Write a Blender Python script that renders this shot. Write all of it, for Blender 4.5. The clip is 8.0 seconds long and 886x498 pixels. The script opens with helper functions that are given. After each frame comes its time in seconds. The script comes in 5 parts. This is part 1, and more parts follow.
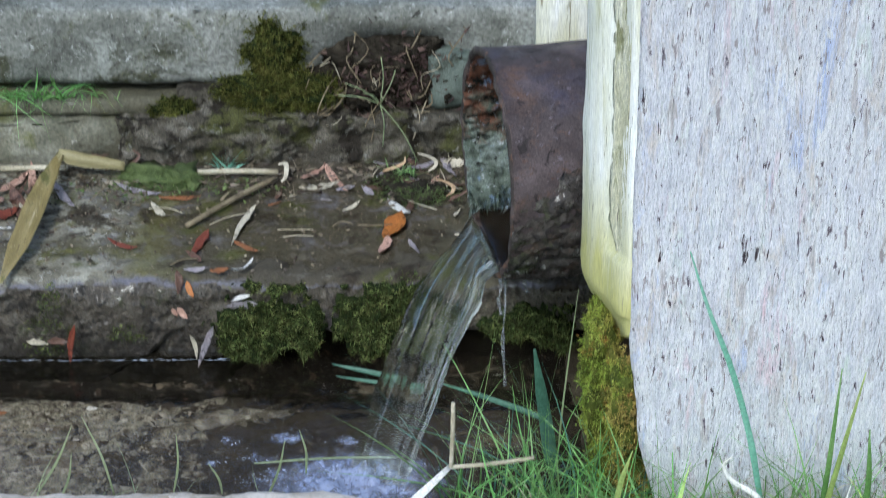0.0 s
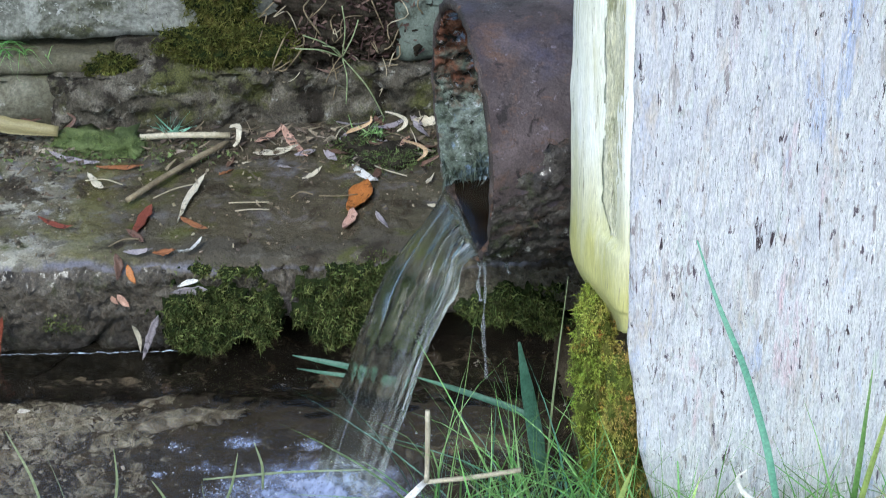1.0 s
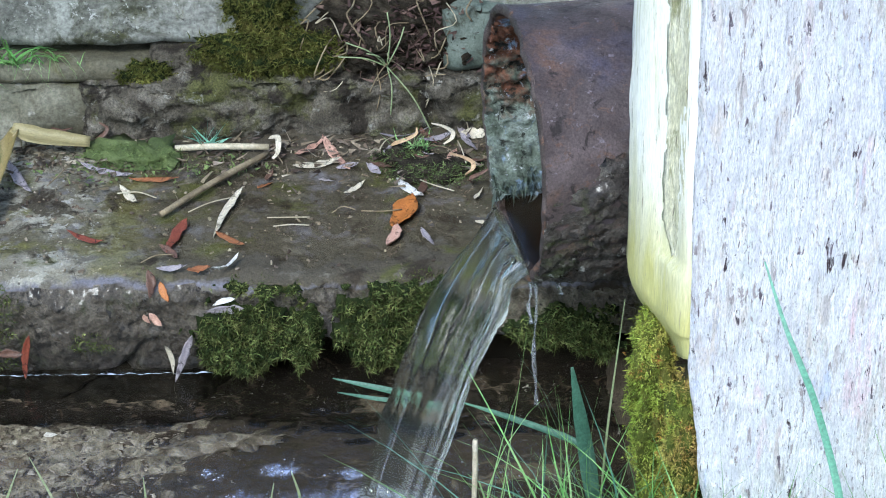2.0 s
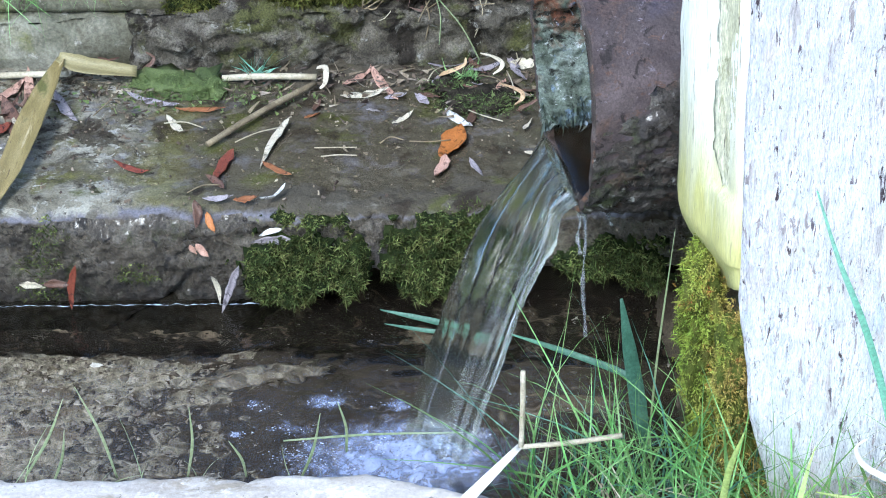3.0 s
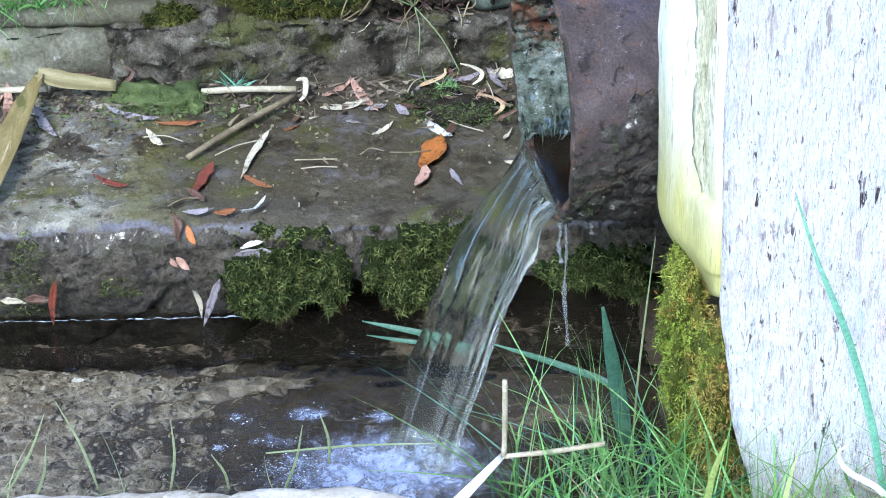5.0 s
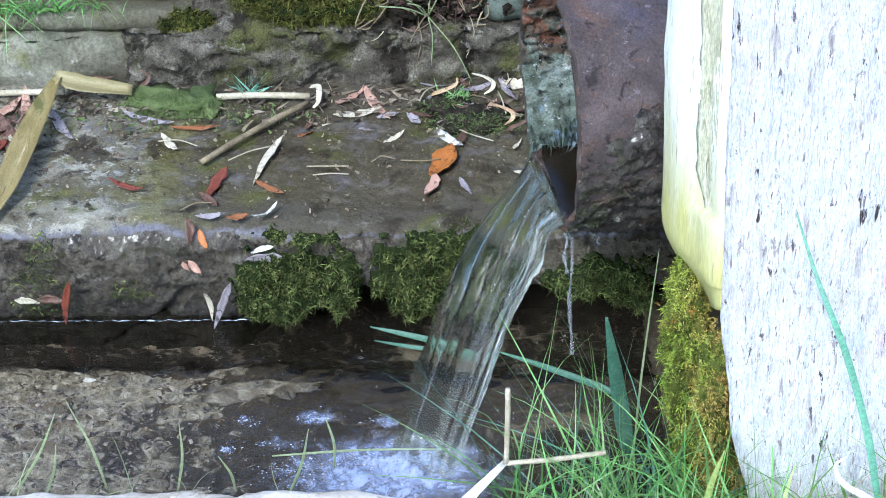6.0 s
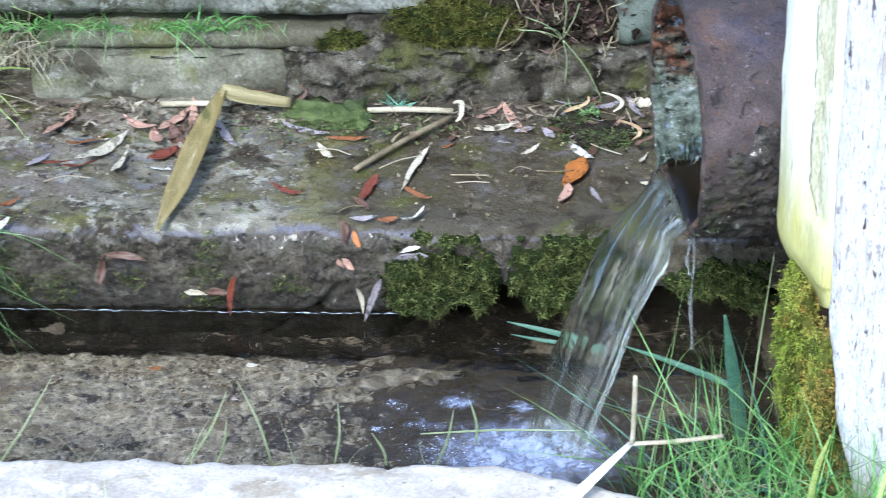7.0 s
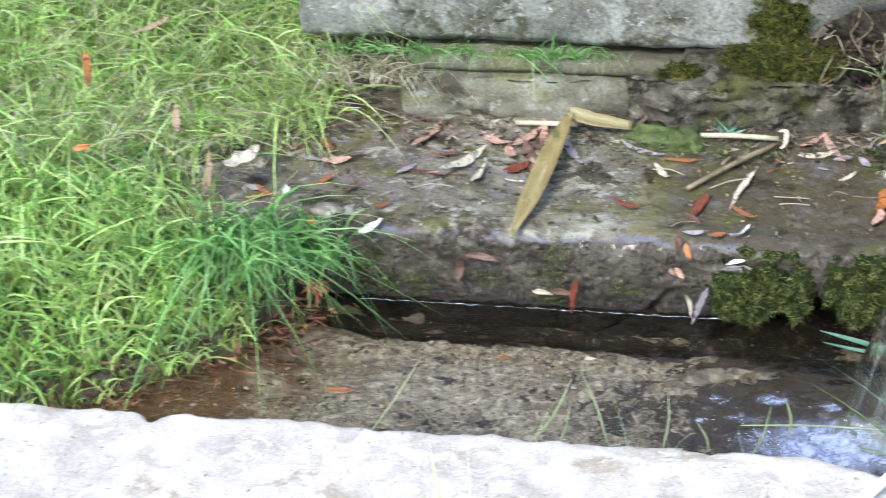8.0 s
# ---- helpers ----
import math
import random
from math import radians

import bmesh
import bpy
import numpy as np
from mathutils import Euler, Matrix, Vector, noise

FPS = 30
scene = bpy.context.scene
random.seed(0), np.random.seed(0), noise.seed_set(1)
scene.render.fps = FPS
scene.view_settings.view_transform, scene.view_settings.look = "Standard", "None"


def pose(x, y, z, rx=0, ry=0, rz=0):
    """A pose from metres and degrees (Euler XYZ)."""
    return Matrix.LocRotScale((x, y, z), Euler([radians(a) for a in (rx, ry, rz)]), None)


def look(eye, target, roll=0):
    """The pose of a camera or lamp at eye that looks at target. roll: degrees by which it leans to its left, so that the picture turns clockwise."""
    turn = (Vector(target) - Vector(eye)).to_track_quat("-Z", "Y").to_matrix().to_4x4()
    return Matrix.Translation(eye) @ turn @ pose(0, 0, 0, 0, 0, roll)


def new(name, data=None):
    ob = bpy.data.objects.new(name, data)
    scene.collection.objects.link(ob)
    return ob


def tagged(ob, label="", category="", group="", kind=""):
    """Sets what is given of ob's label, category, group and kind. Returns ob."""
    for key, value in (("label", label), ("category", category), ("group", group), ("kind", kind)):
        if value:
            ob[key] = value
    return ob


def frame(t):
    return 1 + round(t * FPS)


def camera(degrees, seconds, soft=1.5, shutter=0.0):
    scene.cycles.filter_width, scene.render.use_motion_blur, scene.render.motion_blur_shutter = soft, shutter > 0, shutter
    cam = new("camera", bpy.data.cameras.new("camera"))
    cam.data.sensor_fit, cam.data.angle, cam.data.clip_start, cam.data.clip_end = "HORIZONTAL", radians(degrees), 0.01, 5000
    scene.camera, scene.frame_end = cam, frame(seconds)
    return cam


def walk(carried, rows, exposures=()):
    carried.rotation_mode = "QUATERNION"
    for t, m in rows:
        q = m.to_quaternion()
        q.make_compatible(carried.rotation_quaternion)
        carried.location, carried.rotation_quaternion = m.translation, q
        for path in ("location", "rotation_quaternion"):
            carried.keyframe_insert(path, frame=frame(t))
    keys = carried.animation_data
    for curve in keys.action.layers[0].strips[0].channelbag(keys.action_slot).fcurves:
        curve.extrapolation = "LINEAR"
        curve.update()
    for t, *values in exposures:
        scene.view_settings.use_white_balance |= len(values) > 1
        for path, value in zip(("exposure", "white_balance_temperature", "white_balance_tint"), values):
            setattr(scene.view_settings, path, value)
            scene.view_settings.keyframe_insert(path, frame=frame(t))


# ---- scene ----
cam = camera(20.0, 8.0, soft=1.0, shutter=0.2)
PATH = [
    (0, (0.338, -2.929, 1.748), (0.333, -1.169, 0.799), -0.3),
    (0.4, (0.354, -2.75, 1.716), (0.343, -1.052, 0.658), -0.7),
    (0.5, (0.356, -2.722, 1.706), (0.35, -1.028, 0.642), -0.6),
    (1, (0.351, -2.561, 1.651), (0.359, -0.84, 0.632), -1.1),
    (1.2, (0.352, -2.517, 1.632), (0.355, -0.791, 0.621), -0.7),
    (2.5, (0.339, -2.42, 1.566), (0.292, -0.693, 0.558), -1.7),
    (3, (0.346, -2.416, 1.56), (0.28, -0.715, 0.511), -1.8),
    (3.5, (0.351, -2.417, 1.555), (0.278, -0.716, 0.505), -2.2),
    (4, (0.35, -2.416, 1.559), (0.29, -0.722, 0.498), -2.0),
    (4.5, (0.347, -2.418, 1.552), (0.295, -0.721, 0.495), -1.9),
    (5, (0.353, -2.415, 1.554), (0.297, -0.707, 0.514), -2.3),
    (6.3, (0.368, -2.476, 1.602), (0.297, -0.769, 0.562), -1.4),
    (6.5, (0.345, -2.532, 1.621), (0.283, -0.817, 0.593), -1.1),
    (7, (0.342, -2.693, 1.708), (0.188, -0.982, 0.684), -2.0),
    (7.5, (0.334, -2.851, 1.8), (0.095, -1.148, 0.779), -2.3),
    (8, (0.339, -3.035, 1.911), (-0.049, -1.353, 0.902), -3.5),
]
walk(cam, [(t, look(eye, target, roll)) for t, eye, target, roll in PATH],
     [(0.0, 0.56, 5720, 4), (1.0, 0.78, 5720, 4), (2.5, 1.16, 5470, 5), (3.5, 1.35, 5380, 6), (5.0, 1.31, 5380, 6), (6.5, 1.32, 5450, 6), (7.0, 1.41, 5500, 6), (8.0, 1.47, 5980, 8)])


# ---- light ----
SUN_UP, SUN_TURN = 46, 198
world = bpy.data.worlds.new("sky")
scene.world = world
world.use_nodes = True
wn = world.node_tree
sky = wn.nodes.new("ShaderNodeTexSky")
sky.sky_type, sky.sun_disc = "NISHITA", False
sky.sun_elevation, sky.sun_rotation = radians(SUN_UP), radians(SUN_TURN)
sky.air_density, sky.dust_density = 1.0, 2.0
wn.links.new(sky.outputs[0], wn.nodes["Background"].inputs[0])
wn.nodes["Background"].inputs[1].default_value = 0.14
sun_data = bpy.data.lights.new("sun", "SUN")
sun_data.energy, sun_data.angle, sun_data.color = 1.5, radians(14), (1.0, 0.95, 0.88)
sun = new("sun", sun_data)
sun.matrix_world = look((-1.0, -3.0, 3.28), (0, 0, 0))


# ---- materials ----
def mat(name, ramp, scale=8.0, stretch=(1, 1, 1), rough=(0.6, 0.9), bump=0.4, bump_scale=70.0, depth=0.004,
        patches=(), metal=0.0, vary=0.0, coords="Object", coat=0.0, translucent=0.0, grain_by=0.3, where=(), late=(), over=(), gloss=0.4):
    """ramp: colours spread over a noise; patches: (colour, scale, low, high) laid over by further noises."""
    m = bpy.data.materials.new(name)
    m.use_nodes = True
    n, l = m.node_tree.nodes, m.node_tree.links
    b = n["Principled BSDF"]
    tc = n.new("ShaderNodeTexCoord")
    mp = n.new("ShaderNodeMapping")
    mp.inputs["Scale"].default_value = stretch
    l.new(tc.outputs[coords], mp.inputs[0])

    def noise_tex(s, detail=8.0, roughness=0.6, warp=0.0, own=None):
        t = n.new("ShaderNodeTexNoise")
        t.inputs["Scale"].default_value, t.inputs["Detail"].default_value = s, detail
        t.inputs["Roughness"].default_value, t.inputs["Distortion"].default_value = roughness, warp
        vec = mp
        if own:
            vec = n.new("ShaderNodeMapping")
            vec.inputs["Scale"].default_value = own
            l.new(tc.outputs[coords], vec.inputs[0])
        l.new(vec.outputs[0], t.inputs["Vector"])
        return t.outputs[0]

    def ramp_node(src, stops):
        r = n.new("ShaderNodeValToRGB")
        while len(r.color_ramp.elements) < len(stops):
            r.color_ramp.elements.new(0.5)
        for e, (p, c) in zip(r.color_ramp.elements, stops):
            e.position, e.color = p, (*c, 1)
        l.new(src, r.inputs[0])
        return r.outputs[0]

    k = len(ramp)
    col = ramp_node(noise_tex(scale, 9, 0.62, 0.3), [(0.3 + 0.4 * i / max(k - 1, 1), c) for i, c in enumerate(ramp)])
    # deposits and painted light and shade, each with its own shape: (colour, axis, from, to, noise scale, noise
    # amount)
    def deposit_or_shading(col, colour, axis, a, b_, s, amount, strength=1.0):
        xyz = n.new("ShaderNodeSeparateXYZ")
        l.new(tc.outputs["Object"], xyz.inputs[0])
        wob = n.new("ShaderNodeMath")
        wob.operation = "MULTIPLY_ADD"
        l.new(noise_tex(s, 6, 0.6, 0.4), wob.inputs[0])
        wob.inputs[1].default_value = amount
        l.new(xyz.outputs[axis], wob.inputs[2])
        mr = n.new("ShaderNodeMapRange")
        mr.inputs[1].default_value, mr.inputs[2].default_value = a + amount * 0.5, b_ + amount * 0.5
        mr.inputs[4].default_value = strength
        l.new(wob.outputs[0], mr.inputs[0])
        return blend(col, mr.outputs[0], colour)

    def blend(col, mask, colour):
        mx = n.new("ShaderNodeMix")
        mx.data_type = "RGBA"
        l.new(mask, mx.inputs[0])
        l.new(col, mx.inputs[6])
        mx.inputs[7].default_value = (*colour, 1)
        return mx.outputs[2]

    for row in where:
        col = deposit_or_shading(col, *row)
    for colour, s, low, high, *own in patches:
        col = blend(col, ramp_node(noise_tex(s, 12, 0.68, 0.5, own), [(low, (0, 0, 0)), (high, (1, 1, 1))]), colour)
    for row in late:
        col = deposit_or_shading(col, *row)
    for colour, s, low, high, *own in over:
        col = blend(col, ramp_node(noise_tex(s, 8, 0.6, 0.4, own), [(low, (0, 0, 0)), (high, (1, 1, 1))]), colour)
    # fine grain
    hsv = n.new("ShaderNodeHueSaturation")
    grain = n.new("ShaderNodeMapRange")
    l.new(noise_tex(bump_scale * 4.5, 4, 0.7), grain.inputs[0])
    grain.inputs[1].default_value, grain.inputs[2].default_value = 0.32, 0.68
    grain.inputs[3].default_value, grain.inputs[4].default_value = 1 - grain_by, 1 + grain_by
    l.new(grain.outputs[0], hsv.inputs["Value"])
    l.new(col, hsv.inputs["Color"])
    col = hsv.outputs[0]
    if vary:
        geo = n.new("ShaderNodeNewGeometry")
        h2 = n.new("ShaderNodeHueSaturation")
        vr = n.new("ShaderNodeMapRange")
        l.new(geo.outputs["Random Per Island"], vr.inputs[0])
        vr.inputs[3].default_value, vr.inputs[4].default_value = 1 - vary, 1 + vary
        l.new(vr.outputs[0], h2.inputs["Value"])
        hr = n.new("ShaderNodeMapRange")
        l.new(geo.outputs["Random Per Island"], hr.inputs[0])
        hr.inputs[3].default_value, hr.inputs[4].default_value = 0.5 - 0.05 * vary, 0.5 + 0.03 * vary
        l.new(hr.outputs[0], h2.inputs["Hue"])
        l.new(col, h2.inputs["Color"])
        col = h2.outputs[0]
    l.new(col, b.inputs["Base Color"])
    rr = n.new("ShaderNodeMapRange")
    l.new(noise_tex(scale * 1.7), rr.inputs[0])
    rr.inputs[1].default_value, rr.inputs[2].default_value = 0.35, 0.65
    rr.inputs[3].default_value, rr.inputs[4].default_value = rough
    l.new(rr.outputs[0], b.inputs["Roughness"])
    b.inputs["Specular IOR Level"].default_value = gloss
    b.inputs["Metallic"].default_value = metal
    b.inputs["Coat Weight"].default_value = coat
    b.inputs["Coat Roughness"].default_value = 0.12
    if bump:
        bp = n.new("ShaderNodeBump")
        bp.inputs["Strength"].default_value, bp.inputs["Distance"].default_value = bump, depth
        l.new(noise_tex(bump_scale, 9, 0.65), bp.inputs["Height"])
        l.new(bp.outputs[0], b.inputs["Normal"])
    if translucent:
        tr = n.new("ShaderNodeBsdfTranslucent")
        l.new(col, tr.inputs[0])
        ms = n.new("ShaderNodeMixShader")
        ms.inputs[0].default_value = translucent
        l.new(b.outputs[0], ms.inputs[1])
        l.new(tr.outputs[0], ms.inputs[2])
        l.new(ms.outputs[0], n["Material Output"].inputs[0])
    return m


def water_mat(name, tint, foam=None, streaks=False):
    """Clear water; foam: centre, radius and density of each churned patch or painted glint; streaks: air and painted
    highlights drawn out along the fall.
    """
    m = bpy.data.materials.new(name)
    m.use_nodes = True
    n, l = m.node_tree.nodes, m.node_tree.links
    b = n["Principled BSDF"]
    b.inputs["Base Color"].default_value = (*tint, 1)
    b.inputs["Roughness"].default_value = 0.14 if streaks else 0.02
    b.inputs["IOR"].default_value = 1.18 if streaks else 1.33
    b.inputs["Transmission Weight"].default_value = 1.0
    if not foam and not streaks:
        return m
    tc = n.new("ShaderNodeTexCoord")
    white = n.new("ShaderNodeBsdfPrincipled")
    white.inputs["Base Color"].default_value = (0.52, 0.61, 0.90, 1)
    white.inputs["Roughness"].default_value = 0.25
    mix = n.new("ShaderNodeMixShader")
    tex = n.new("ShaderNodeTexNoise")
    mask = n.new("ShaderNodeMapRange")
    mask.interpolation_type = "SMOOTHSTEP"
    if foam:
        tex.inputs["Scale"].default_value, tex.inputs["Detail"].default_value = 75, 10
        tex.inputs["Roughness"].default_value, tex.inputs["Distortion"].default_value = 0.75, 0.5
        l.new(tc.outputs["Object"], tex.inputs["Vector"])
        flat = n.new("ShaderNodeMapping")
        flat.inputs["Scale"].default_value = (0.62, 1, 0)
        l.new(tc.outputs["Object"], flat.inputs[0])
        near = None
        for x, y, r, peak in foam:
            dist = n.new("ShaderNodeVectorMath")
            dist.operation = "DISTANCE"
            l.new(flat.outputs[0], dist.inputs[0])
            dist.inputs[1].default_value = (x * 0.62, y, 0)
            one = n.new("ShaderNodeMapRange")
            one.interpolation_type = "SMOOTHSTEP"
            one.inputs[1].default_value, one.inputs[2].default_value = 0.0, r
            one.inputs[3].default_value, one.inputs[4].default_value = peak, -0.32
            l.new(dist.outputs["Value"], one.inputs[0])
            if near:
                most = n.new("ShaderNodeMath")
                most.operation = "MAXIMUM"
                l.new(near.outputs[0], most.inputs[0])
                l.new(one.outputs[0], most.inputs[1])
                near = most
            else:
                near = one
        add = n.new("ShaderNodeMath")
        l.new(near.outputs[0], add.inputs[0])
        l.new(tex.outputs[0], add.inputs[1])
        l.new(add.outputs[0], mask.inputs[0])
        mask.inputs[1].default_value, mask.inputs[2].default_value = 0.50, 1.0
        mask.inputs[4].default_value = 0.58
    else:
        mp = n.new("ShaderNodeMapping")
        mp.inputs["Scale"].default_value = (13, 0.75, 1)
        l.new(tc.outputs["UV"], mp.inputs[0])
        tex.inputs["Scale"].default_value, tex.inputs["Detail"].default_value = 1.5, 5
        tex.inputs["Roughness"].default_value, tex.inputs["Distortion"].default_value = 0.62, 0.9
        l.new(mp.outputs[0], tex.inputs["Vector"])
        xyz = n.new("ShaderNodeSeparateXYZ")
        l.new(tc.outputs["UV"], xyz.inputs[0])
        # more white along the outer edge and towards the pool: air and painted highlights
        edge = n.new("ShaderNodeMapRange")
        off = n.new("ShaderNodeMath")
        off.operation = "SUBTRACT"
        l.new(xyz.outputs[0], off.inputs[0])
        off.inputs[1].default_value = 0.5
        size = n.new("ShaderNodeMath")
        size.operation = "ABSOLUTE"
        l.new(off.outputs[0], size.inputs[0])
        l.new(size.outputs[0], edge.inputs[0])
        edge.inputs[1].default_value, edge.inputs[2].default_value = 0.24, 0.46
        edge.inputs[3].default_value, edge.inputs[4].default_value = -0.03, 0.17
        more = n.new("ShaderNodeMath")
        more.operation = "MULTIPLY_ADD"
        l.new(xyz.outputs[1], more.inputs[0])
        more.inputs[1].default_value = 0.10
        l.new(tex.outputs[0], more.inputs[2])
        both = n.new("ShaderNodeMath")
        l.new(more.outputs[0], both.inputs[0])
        l.new(edge.outputs[0], both.inputs[1])
        l.new(both.outputs[0], mask.inputs[0])
        mask.inputs[1].default_value, mask.inputs[2].default_value = 0.62, 0.96
        mask.inputs[4].default_value = 0.48
        white.inputs["Base Color"].default_value = (0.74, 0.79, 0.84, 1)
        bp = n.new("ShaderNodeBump")
        bp.inputs["Strength"].default_value, bp.inputs["Distance"].default_value = 0.5, 0.004
        l.new(tex.outputs[0], bp.inputs["Height"])
        l.new(bp.outputs[0], b.inputs["Normal"])
    l.new(mask.outputs[0], mix.inputs[0])
    l.new(b.outputs[0], mix.inputs[1])
    l.new(white.outputs[0], mix.inputs[2])
    l.new(mix.outputs[0], n["Material Output"].inputs[0])
    return m


M_LEDGE = mat("wet algae stone", [(0.115, 0.102, 0.070), (0.225, 0.208, 0.158), (0.37, 0.352, 0.285)], 15, rough=(0.5, 0.85), gloss=0.12,
              bump=0.6, bump_scale=85, depth=0.008, grain_by=0.28,
              where=[((0.15, 0.122, 0.100), 0, -0.30, -0.46, 8, 0.5)],
              patches=[((0.115, 0.102, 0.064), 9, 0.49, 0.56), ((0.070, 0.060, 0.042), 19, 0.53, 0.59), ((0.135, 0.128, 0.045), 10, 0.55, 0.63), ((0.31, 0.297, 0.24), 24, 0.56, 0.60),
                       ((0.036, 0.029, 0.020), 38, 0.59, 0.63), ((0.36, 0.35, 0.315), 80, 0.61, 0.65)],
              # last late row: shade below the waterline, put into the colour
              # third late row: the lip's wet sky sheen, painted as a lilac band
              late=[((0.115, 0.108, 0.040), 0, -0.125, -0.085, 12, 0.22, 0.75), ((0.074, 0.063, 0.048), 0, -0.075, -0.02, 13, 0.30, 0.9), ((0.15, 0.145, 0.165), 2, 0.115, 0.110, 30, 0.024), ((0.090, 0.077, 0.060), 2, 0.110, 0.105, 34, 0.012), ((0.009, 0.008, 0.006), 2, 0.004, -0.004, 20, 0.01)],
              over=[((0.082, 0.086, 0.026), 14, 0.56, 0.65), ((0.040, 0.032, 0.022), 17, 0.55, 0.63), ((0.13, 0.118, 0.092), 26, 0.60, 0.66)])
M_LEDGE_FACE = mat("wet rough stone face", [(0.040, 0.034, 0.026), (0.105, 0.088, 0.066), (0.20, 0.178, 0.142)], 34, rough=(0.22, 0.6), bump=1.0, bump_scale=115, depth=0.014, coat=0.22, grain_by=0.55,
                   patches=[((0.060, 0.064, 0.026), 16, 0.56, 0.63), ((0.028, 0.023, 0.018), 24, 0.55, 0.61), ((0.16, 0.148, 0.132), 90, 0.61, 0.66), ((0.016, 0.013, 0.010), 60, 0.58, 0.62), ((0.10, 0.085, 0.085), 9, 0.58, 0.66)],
                   # late: darker towards the foot of the face
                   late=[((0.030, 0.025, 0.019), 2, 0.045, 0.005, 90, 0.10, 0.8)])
M_WALL = mat("weathered grey stone", [(0.10, 0.102, 0.088), (0.19, 0.195, 0.172), (0.32, 0.325, 0.30)], 11, rough=(0.7, 0.95),
             bump=0.7, bump_scale=40, depth=0.006, grain_by=0.4,
             patches=[((0.060, 0.062, 0.040), 9, 0.53, 0.64), ((0.30, 0.31, 0.285), 34, 0.58, 0.68), ((0.11, 0.115, 0.045), 13, 0.57, 0.68), ((0.030, 0.028, 0.022), 26, 0.60, 0.65), ((0.05, 0.05, 0.045), 130, 0.61, 0.65), ((0.38, 0.39, 0.37), 110, 0.60, 0.64), ((0.25, 0.26, 0.235), 16, 0.57, 0.62)], gloss=0.2)
M_WALL_DARK = mat("dark rough stone", [(0.032, 0.027, 0.020), (0.10, 0.089, 0.068), (0.235, 0.215, 0.178)], 32, rough=(0.5, 0.9),
                  bump=1.0, bump_scale=95, depth=0.012, grain_by=0.55,
                  patches=[((0.088, 0.090, 0.032), 12, 0.52, 0.61), ((0.028, 0.023, 0.017), 17, 0.53, 0.59), ((0.27, 0.265, 0.235), 48, 0.59, 0.66), ((0.015, 0.014, 0.012), 60, 0.62, 0.70)], gloss=0.2)
M_WALL_LOW = mat("damp olive grey stone", [(0.10, 0.098, 0.066), (0.19, 0.185, 0.138), (0.31, 0.305, 0.25)], 12, rough=(0.6, 0.9), bump=0.8, bump_scale=50, depth=0.006, grain_by=0.35,
                 patches=[((0.14, 0.142, 0.060), 9, 0.53, 0.63), ((0.07, 0.062, 0.044), 15, 0.55, 0.63), ((0.36, 0.35, 0.30), 40, 0.60, 0.66)],
                 late=[((0.085, 0.078, 0.052), 0, -0.22, -0.15, 14, 0.20, 0.85)], gloss=0.2)
M_SLAB = mat("pale limestone", [(0.33, 0.292, 0.25), (0.465, 0.422, 0.375), (0.61, 0.57, 0.52)], 14, rough=(0.75, 0.95), bump=0.7, bump_scale=45, depth=0.004,
             patches=[((0.33, 0.285, 0.22), 9, 0.54, 0.62), ((0.66, 0.63, 0.585), 22, 0.55, 0.63), ((0.22, 0.20, 0.17), 80, 0.615, 0.65)], grain_by=0.18)
M_BED = mat("sandy basin bed", [(0.06, 0.05, 0.036), (0.20, 0.175, 0.13), (0.40, 0.365, 0.30)], 70, rough=(0.6, 0.9), bump=1.0, grain_by=0.5,
            bump_scale=140, patches=[((0.13, 0.105, 0.075), 6, 0.56, 0.62, 1, 3, 1), ((0.035, 0.028, 0.02), 26, 0.56, 0.61), ((0.05, 0.036, 0.024), 60, 0.575, 0.62), ((0.30, 0.28, 0.25), 170, 0.64, 0.67)],
            # second row paints the ledge's shade and depth as a near-black strip
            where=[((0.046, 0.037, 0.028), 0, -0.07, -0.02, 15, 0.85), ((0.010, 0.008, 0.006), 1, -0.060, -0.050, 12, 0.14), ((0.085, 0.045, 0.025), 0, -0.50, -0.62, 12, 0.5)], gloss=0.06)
# near-black, to put the shade on the ledge's submerged foot into the colour
M_FOOT_SHADE = mat("submerged stone with painted shade", [(0.004, 0.0035, 0.003), (0.009, 0.008, 0.006), (0.018, 0.015, 0.011)], 20, rough=(0.4, 0.7), bump=0.5, bump_scale=60, gloss=0.04)
M_SOIL = mat("dark soil", [(0.035, 0.028, 0.02), (0.075, 0.06, 0.045), (0.13, 0.11, 0.085)], 18, rough=(0.8, 1.0), bump=1.0, bump_scale=90,
             patches=[((0.06, 0.09, 0.025), 5, 0.5, 0.62)], grain_by=0.5, gloss=0.15)
